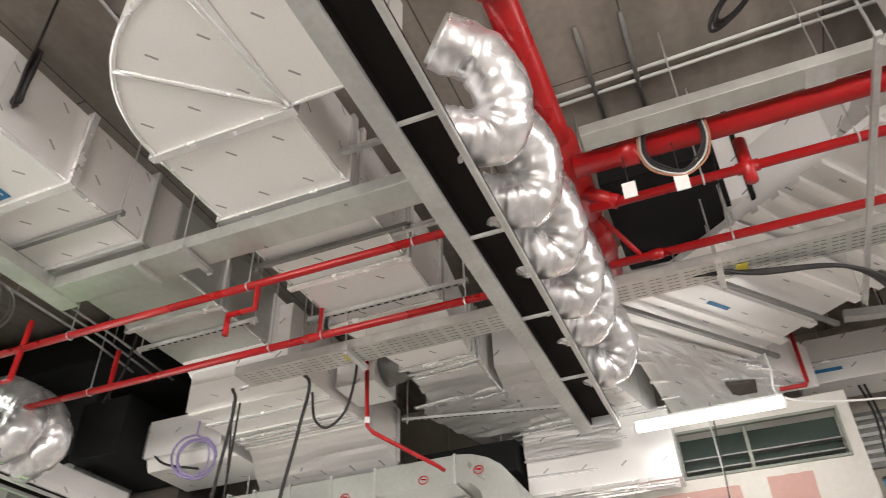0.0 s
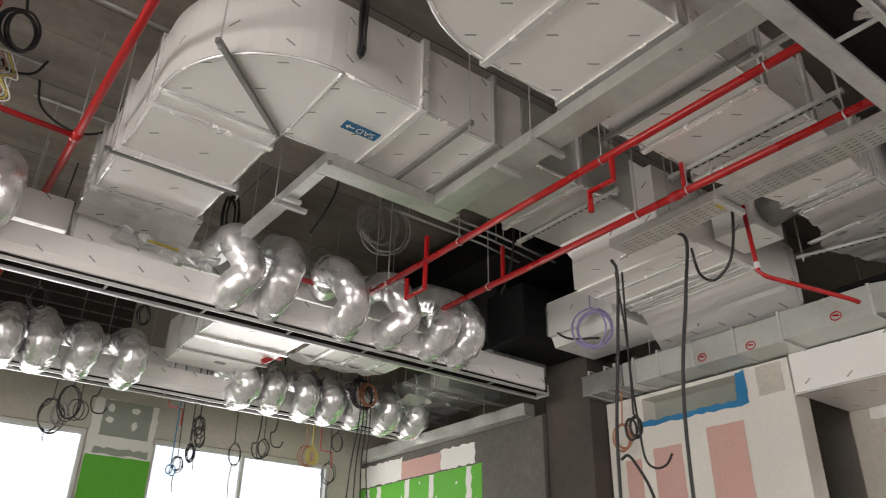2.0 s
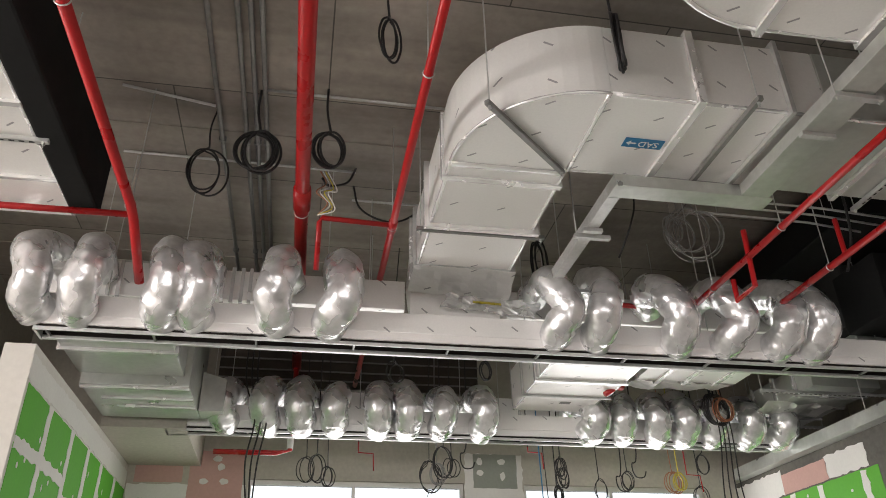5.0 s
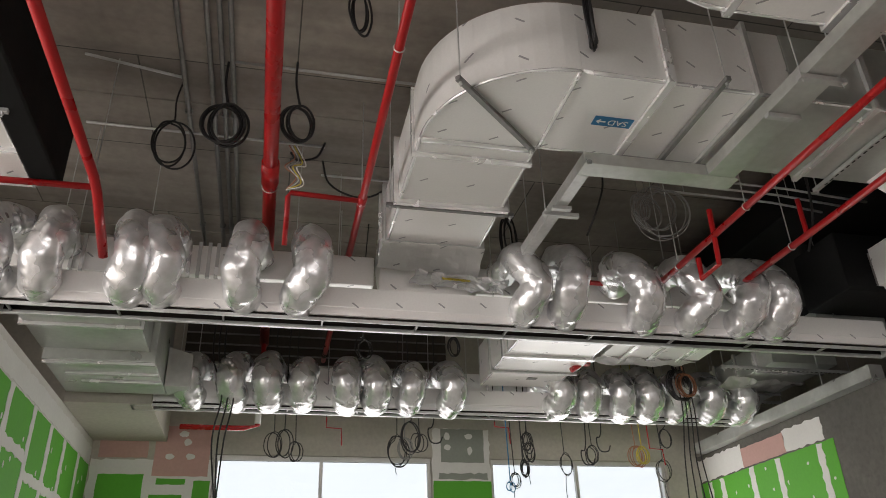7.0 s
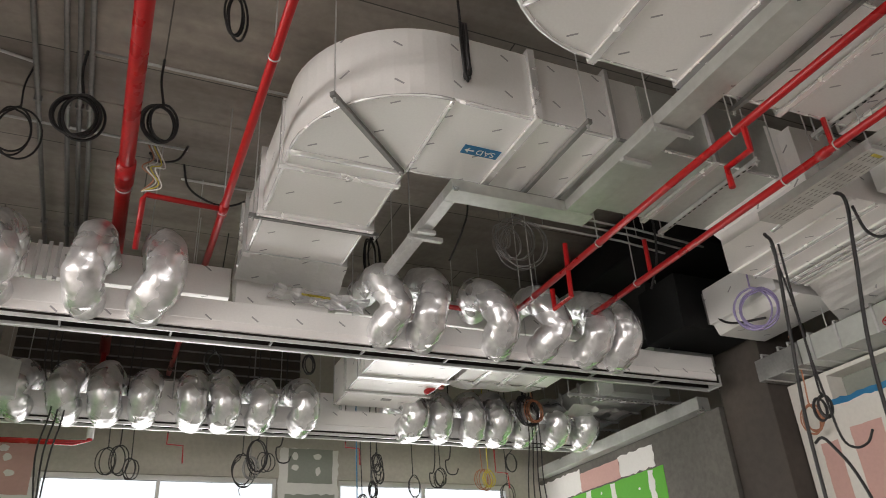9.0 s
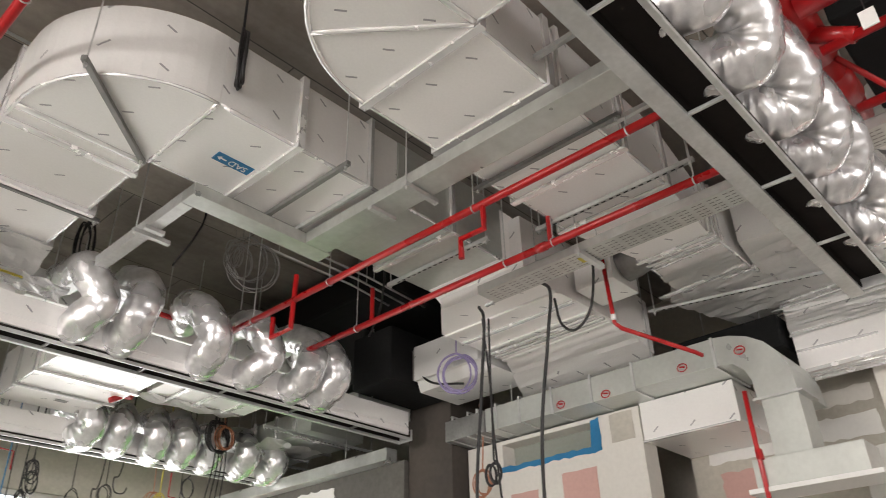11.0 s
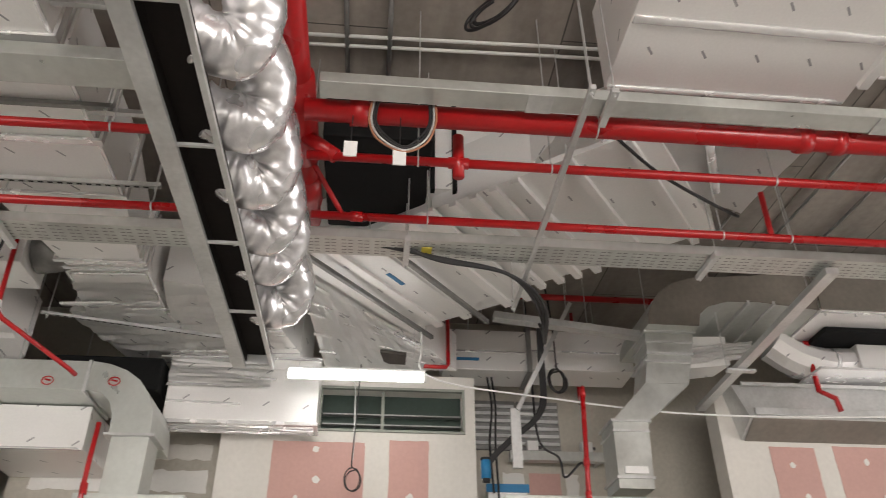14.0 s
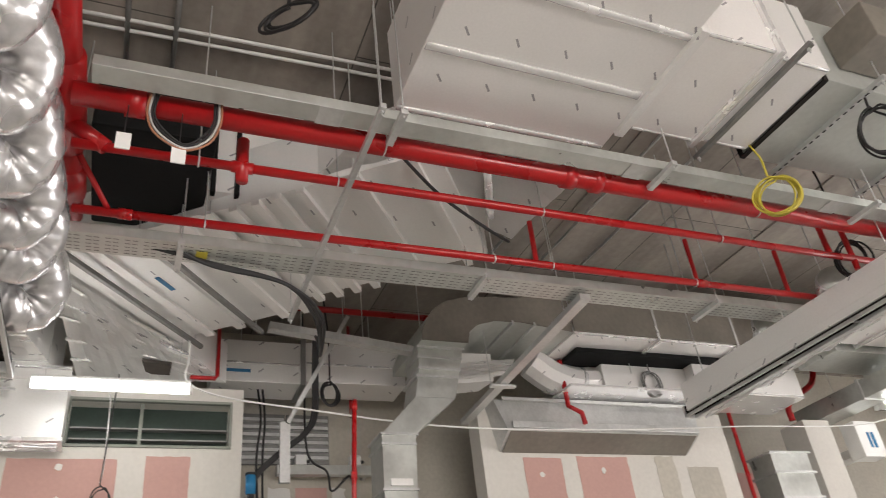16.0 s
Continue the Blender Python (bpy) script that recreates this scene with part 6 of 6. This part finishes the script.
coil("black and yellow cable coil under the sheet duct", (2.2, -4.1, 4.32), 0.13, 5, (0.47, -0.88, 0), RUBBER, 0.008, hang=4.7, seed=12, squash=1.4)
coil("thin black wire loop hanging before the pink board", (6.8, 0.16, 3.33), 0.08, 2, (1, 0, 0), RUBBER, 0.006, seed=13, squash=1.3)
coil("dark red wire coil hanging by the partition", (6.1, 5.0, 3.3), 0.09, 4, (1, 0.5, 0), COPPER, 0.008, hang=4.1, seed=14, squash=1.5)
for k, (x, y, z, r, tl) in enumerate(((0.05, 8.9, 3.55, 0.1, 0.0), (0.3, 9.0, 3.5, 0.08, 0.0), (1.48, 8.9, 3.5, 0.13, 0.1), (1.75, 8.9, 3.62, 0.08, 0.0), (2.95, 9.0, 3.2, 0.06, 0.25), (3.15, 9.0, 3.55, 0.08, 0.3),
                                      (3.7, 9.2, 3.45, 0.1, 0.4), (4.0, 9.0, 3.52, 0.08, 0.0), (4.55, 8.9, 3.5, 0.1, 0.0), (4.85, 8.8, 3.3, 0.1, 0.2), (0.85, 7.2, 4.15, 0.08, 0.0), (1.8, 7.2, 4.2, 0.07, 0.0))):
    coil("thin black cable loop hanging near the windows", (x, y, z), r, 2 + k % 3, (0.4 - 0.1 * (k % 5), -1, 0), COPPER if k == 8 else RUBBER, 0.006, seed=20 + k, squash=1.4, tail=tl)
for k in range(3):
    x = -0.62 + 0.06 * k
    cable("long black cable hanging past the window head", [(x, 8.1, SLAB), (x - 0.05, 8.1, 4.4), (x + 0.09, 8.12, 3.9), (x + 0.04, 8.1, 3.4), (x + 0.12 - 0.05 * k, 8.1, 2.8)], 0.009)
for k in range(4):
    x = 4.7 + 0.05 * k
    cable("long black cable hanging past the window head", [(x, 8.0, SLAB), (x + 0.03, 8.0, 4.4), (x + 0.08, 8.0, 3.9), (x + 0.02 * k, 8.0, 3.3), (x - 0.04 + 0.05 * k, 8.0, 2.8)], 0.008)
coil("tangled black and red cable loops", (4.75, 8.0, 4.15), 0.16, 6, (0.2, -1, 0), RUBBER, 0.009, seed=50, squash=1.2)
coil("tangled black and red cable loops", (4.85, 7.97, 4.15), 0.12, 4, (0.1, -1, 0), COPPER, 0.008, seed=51, squash=1.2)
cable("black cable hanging from the tray", [(4.45, 2.96, 4.24), (4.6, 2.98, 4.2), (4.6, 3.05, 3.8), (4.6, 3.2, 2.9), (4.6, 3.22, 1.2)], 0.014)
cable("black cable hanging from the tray", [(4.45, 3.6, 4.24), (4.58, 3.66, 4.15), (4.6, 3.75, 3.5), (4.6, 3.84, 2.7), (4.6, 3.86, 1.2)], 0.014)
cable("black cable drooping in a loop under the plenum", [(4.62, 2.96, 4.15), (4.62, 2.92, 3.92), (4.62, 2.8, 3.83), (4.62, 2.65, 3.95), (4.62, 2.58, 4.25), (4.55, 2.55, 4.4)], 0.011)
cable("black cable under the foil box", [(5.5, 5.35, 4.7), (5.45, 5.3, 4.45), (5.4, 5.05, 4.2), (5.5, 4.7, 4.12)], 0.012)
for k in range(3):
    cable("thick black cable leaving the tray", [(4.3, 0.05 - 0.1 * k, 4.22), (4.36, -0.4, 4.17 - 0.01 * k), (4.5, -0.9, 4.15), (4.95, -1.2 - 0.03 * k, 4.16), (5.6, -1.4, 4.25 - 0.05 * k), (6.45, -1.56 - 0.02 * k, 4.75), (6.68, -1.6 - 0.02 * k, 4.5), (6.72, -1.6 - 0.02 * k, 4.08), (6.72, -1.5 - 0.02 * k, 3.88), (6.72, -1.3, 3.72 - 0.02 * k), (6.74, -1.06 - 0.02 * k, 3.48), (6.75, -1.03 - 0.02 * k, 3.3)], 0.014)
cable("black cable lying over the duct edge", [(3.4, -1.3, 4.62), (3.7, -1.75, 4.5), (3.95, -2.2, 4.46), (4.15, -2.5, 4.5)], 0.012)
for k in range(2):
    cable("black cable hanging in the recess", [(7.5, -1.2 - 0.05 * k, 4.7), (7.5, -1.25 - 0.04 * k, 4.3), (7.52, -1.22 - 0.06 * k, 3.9), (7.5, -1.24 - 0.05 * k, 3.4 - 0.1 * k)], 0.012)
cable("black cable in the recess", [(7.6, -1.7, SLAB), (7.6, -1.72, 4.8), (7.6, -1.75, 4.0), (7.6, -1.95, 3.8), (7.6, -2.0, 3.6), (7.6, -2.2, 3.75), (7.6, -2.2, 3.4), (7.6, -2.0, 3.2)], 0.012)
coil("dark cable loops in the recess", (7.2, -1.9, 4.5), 0.1, 3, (1, 0.2, 0), RUBBER, 0.01, seed=60, squash=1.3)
coil("grey wire loops beside the hood inlet", (6.5, -5.45, 4.5), 0.13, 4, (1, 0, 0), DARKSTEEL, 0.008, seed=61, squash=1.2)
coil("dark cable loops among the pipes", (3.6, -5.4, 4.4), 0.12, 4, (0.55, -0.83, 0), RUBBER, 0.009, seed=62, squash=1.5)
coil("dark cable loops among the pipes", (3.4, -6.0, 4.4), 0.11, 3, (0.5, -0.86, 0), RUBBER, 0.009, seed=63, squash=1.5)
cable("white cable slung from the lamp along the partitions", [(6.25, -0.3, SLAB), (6.28, -0.42, 4.5), (6.3, -0.5, 4.11), (6.3, -1.5, 3.95), (6.3, -3.2, 3.83), (6.3, -6.07, 3.93), (6.3, -9.0, 4.2), (6.3, -9.2, SLAB)], 0.009, WHITE)
cable("white cord looped from the tube lamp", [(6.4, 0.2, 4.1), (6.8, 0.17, 4.2), (6.9, 0.16, 4.0), (6.82, 0.15, 3.6), (6.8, 0.16, 3.45)], 0.006, WHITE)
jb = thing("junction_box", "blue junction box with white panel under the recess cables", "junction box")
part("box_body", box(7.62, 7.8, -1.6, -1.2, 3.2, 3.5, bevel=0.01), WHITE, jb)
part("box_lid", box(7.6, 7.62, -1.62, -1.18, 3.44, 3.52), BLUE, jb, "blue cover")
part("back_rail", box(7.8, 8.2, -1.45, -1.35, 3.3, 3.36), STEEL, jb)
plug = thing("cable_plug", "blue plug on the ends of the black cables", "cable plug")
part("plug_body", sweep([(6.745, -1.05, 3.5), (6.745, -1.05, 3.34)], 0.045, 12), BLUE, plug, smooth=True)
part("plug_collar", sweep([(6.745, -1.05, 3.52), (6.745, -1.05, 3.5)], 0.05, 12), RUBBER, plug)
rail = thing("cable_rail", "grey rail carrying boxes in the recess", "cable rail")
part("rail_bar", box(7.9, 8.0, -2.6, -1.5, 3.86, 3.96), GALV, rail)
for y in (-1.6, -2.5):
    part("rail_bracket", box(8.0, 8.2, y - 0.02, y + 0.02, 3.88, 3.94), STEEL, rail)
for y in (-1.75, -2.35):
    jw = thing("junction_box", "small white junction box standing on the grey rail", "junction box")
    part("box_body", box(7.89, 7.99, y - 0.06, y + 0.06, 3.961, 4.07, bevel=0.008), WHITE, jw)
    part("gland", sweep([(7.94, y - 0.06, 4.01), (7.94, y - 0.1, 4.01)], 0.018, 8), RUBBER, jw)
for x, y, z in ((3.12, 0.18, 4.06), (3.12, -0.08, 4.02)):
    tg = thing("cable_tag", "white paper tag on a cable beneath the trunking", "tag", "white cable tags")
    part("tag_card", box(x - 0.004, x + 0.004, y - 0.035, y + 0.035, z - 0.05, z + 0.05), WHITE, tg)
    part("tie", sweep([(x, y, z + 0.05), (x + 0.01, y, 4.3), (3.19, y, 4.37)], 0.003, 5), RUBBER, tg)

for k in range(4):
    cable("tangle of brown and pale wires beside the fire main", [(-0.02 + 0.02 * k, 5.0, 4.98), (0.03 + 0.03 * k, 5.02, 4.88 - 0.02 * k), (-0.04 + 0.03 * k, 5.0, 4.78), (0.05 + 0.02 * k, 5.02, 4.7 - 0.02 * k), (-0.02, 5.05, 4.6)], 0.005, (COPPER, STEEL, YELLOW, WHITE)[k])
cable("black cable sagging under the soffit", [(0.3, 5.8, SLAB), (0.22, 5.6, 5.3), (0.06, 5.3, 5.05), (0.0, 5.1, 4.98)], 0.011)
cable("black cable sagging under the soffit", [(0.3, 6.1, SLAB), (0.36, 6.0, 5.3), (0.55, 5.9, 5.12), (0.75, 5.95, 5.16), (0.95, 6.1, 5.4), (1.0, 6.15, SLAB)], 0.01)
cable("black cable hanging behind the foil duct", [(2.6, 5.0, SLAB), (2.62, 5.0, 5.0), (2.58, 5.05, 4.75), (2.5, 5.2, 4.5)], 0.009)
cable("black cable hanging behind the foil duct", [(4.3, 4.6, SLAB), (4.32, 4.62, 5.0), (4.35, 4.7, 4.6), (4.3, 4.8, 4.3)], 0.011)
# conduits on the soffit
for k, x in enumerate((-0.88, -0.67, -0.58, -0.5)):
    cd = thing("conduit", "dark steel conduit fixed along the soffit", "conduit", "soffit conduits")
    part("conduit_run", sweep([(x, 2.0, SLAB - 0.03), (x, 9.9, SLAB - 0.03)], 0.021, 8), DARKSTEEL, cd, smooth=True)
    for y in (3.5, 5.5, 7.5):
        part("saddle", box(x - 0.03, x + 0.03, y - 0.012, y + 0.012, SLAB - 0.05, SLAB - 0.001), DARKSTEEL, cd)
for pts in ([(-1.75, 5.8, 5.57), (0.3, 5.82, 5.57)], [(-0.49, 4.79, 5.57), (1.6, 4.8, 5.57)], [(0.3, 6.3, 5.57), (1.2, 6.3, 5.57)], [(-1.6, 4.9, 5.57), (-0.9, 5.05, 5.57)],
            [(1.0, 2.9, 5.57), (4.5, 3.1, 5.57)], [(1.8, 4.6, 5.57), (5.0, 4.9, 5.57)], [(1.8, 5.2, 5.57), (5.2, 5.4, 5.57)]):
    cd = thing("conduit", "pale thin conduit fixed across the soffit", "conduit", "soffit conduits")
    part("conduit_run", sweep(pts, 0.012, 8), STEEL, cd, smooth=True)
for x in (3.75, 3.84):
    cd = thing("conduit", "pale thin conduit fixed along the soffit", "conduit", "soffit conduits")
    part("conduit_run", sweep([(x, 1.2, 5.57), (x - 0.06, -1.2, 5.57), (x - 0.1, -4.0, 5.57)], 0.014, 8), WHITE, cd, smooth=True)
for y in (0.3, 0.0):
    cd = thing("conduit", "dark steel conduit fixed across the soffit", "conduit", "soffit conduits")
    part("conduit_run", sweep([(3.2, y, 5.57), (4.4, y, 5.57)], 0.018, 8), DARKSTEEL, cd, smooth=True)
for y in (-3.4, -4.0, -4.5):
    cd = thing("conduit", "pale thin conduit fixed across the soffit", "conduit", "soffit conduits")
    part("conduit_run", sweep([(3.0, y, 5.57), (6.0, y + 0.1, 5.57)], 0.014, 8), STEEL, cd, smooth=True)

# ends, hooks and loops of loose wire by the windows and the partition
cable("black cable with a hooked end hanging past the partition", [(4.62, 3.64, 4.2), (4.62, 3.66, 3.4), (4.62, 3.63, 2.9), (4.62, 3.6, 2.66), (4.62, 3.52, 2.58), (4.62, 3.42, 2.59), (4.62, 3.36, 2.66)], 0.009)
cable("black cable curling forward at its end", [(4.6, 3.81, 2.68), (4.6, 3.74, 2.7), (4.6, 3.66, 2.6), (4.6, 3.57, 2.44), (4.6, 3.5, 2.2), (4.6, 3.49, 1.9)], 0.011)
coil("small black loop of cable hanging past the partition", (4.62, 3.67, 2.92), 0.045, 4, (1, 0.7, 0), RUBBER, 0.008, hang=4.2, seed=71, squash=1.9)
for x, z in ((0.62, 3.68), (2.62, 3.74), (4.6, 3.52)):
    hook = thing("red_wire_hook", "thin red wire bent into a hook below the window head", "wire", "wire hooks")
    part("hook", sweep([(x, 8.62, 3.8), (x, 8.62, z), (x + 0.17, 8.62, z - 0.01), (x + 0.18, 8.62, z - 0.2)], 0.008, 6), RED, hook, smooth=True)
    part("upper_wire", sweep([(x, 8.62, 3.8), (x, 8.62, SLAB)], 0.006, 6), RUBBER, hook)
for k, (x, z, r, m) in enumerate(((0.16, 3.5, 0.1, RUBBER), (1.6, 3.6, 0.12, RUBBER), (1.52, 3.46, 0.08, DARKSTEEL), (2.76, 3.06, 0.035, BLUE), (3.0, 3.58, 0.08, RUBBER), (2.93, 3.26, 0.06, RUBBER), (4.84, 3.66, 0.09, RUBBER), (4.48, 3.44, 0.07, YELLOW))):
    coil("loose loop of thin wire hanging at the window head", (x, 8.6, z), r, 2 + k % 3, (0.5 - 0.2 * (k % 4), -1, 0), m, 0.007, seed=80 + k, squash=1.5)
for k, (x, z) in enumerate(((1.88, 3.62), (3.76, 3.4), (3.98, 3.56))):
    cable("thin black wire with an open hook at its end", [(x, 8.6, SLAB), (x, 8.6, z + 0.3), (x - 0.08, 8.6, z + 0.06), (x - 0.05, 8.6, z - 0.08), (x + 0.05, 8.6, z - 0.09), (x + 0.09, 8.6, z - 0.02)], 0.008)
for k, y in enumerate((4.96, 5.07, 5.2)):
    cd = thing("conduit", "pale thin conduit hung in the dark corner", "conduit", "soffit conduits")
    part("conduit_run", sweep([(2.9 + 0.2 * k, y - 0.02, 5.02), (4.4, y, 5.02), (5.3 - 0.15 * k, y + 0.08, 5.02)], 0.011, 8), STEEL, cd, smooth=True)
    rods(cd, ((3.5, y - 0.01), (4.5, y + 0.01)), 5.02, 0.004)
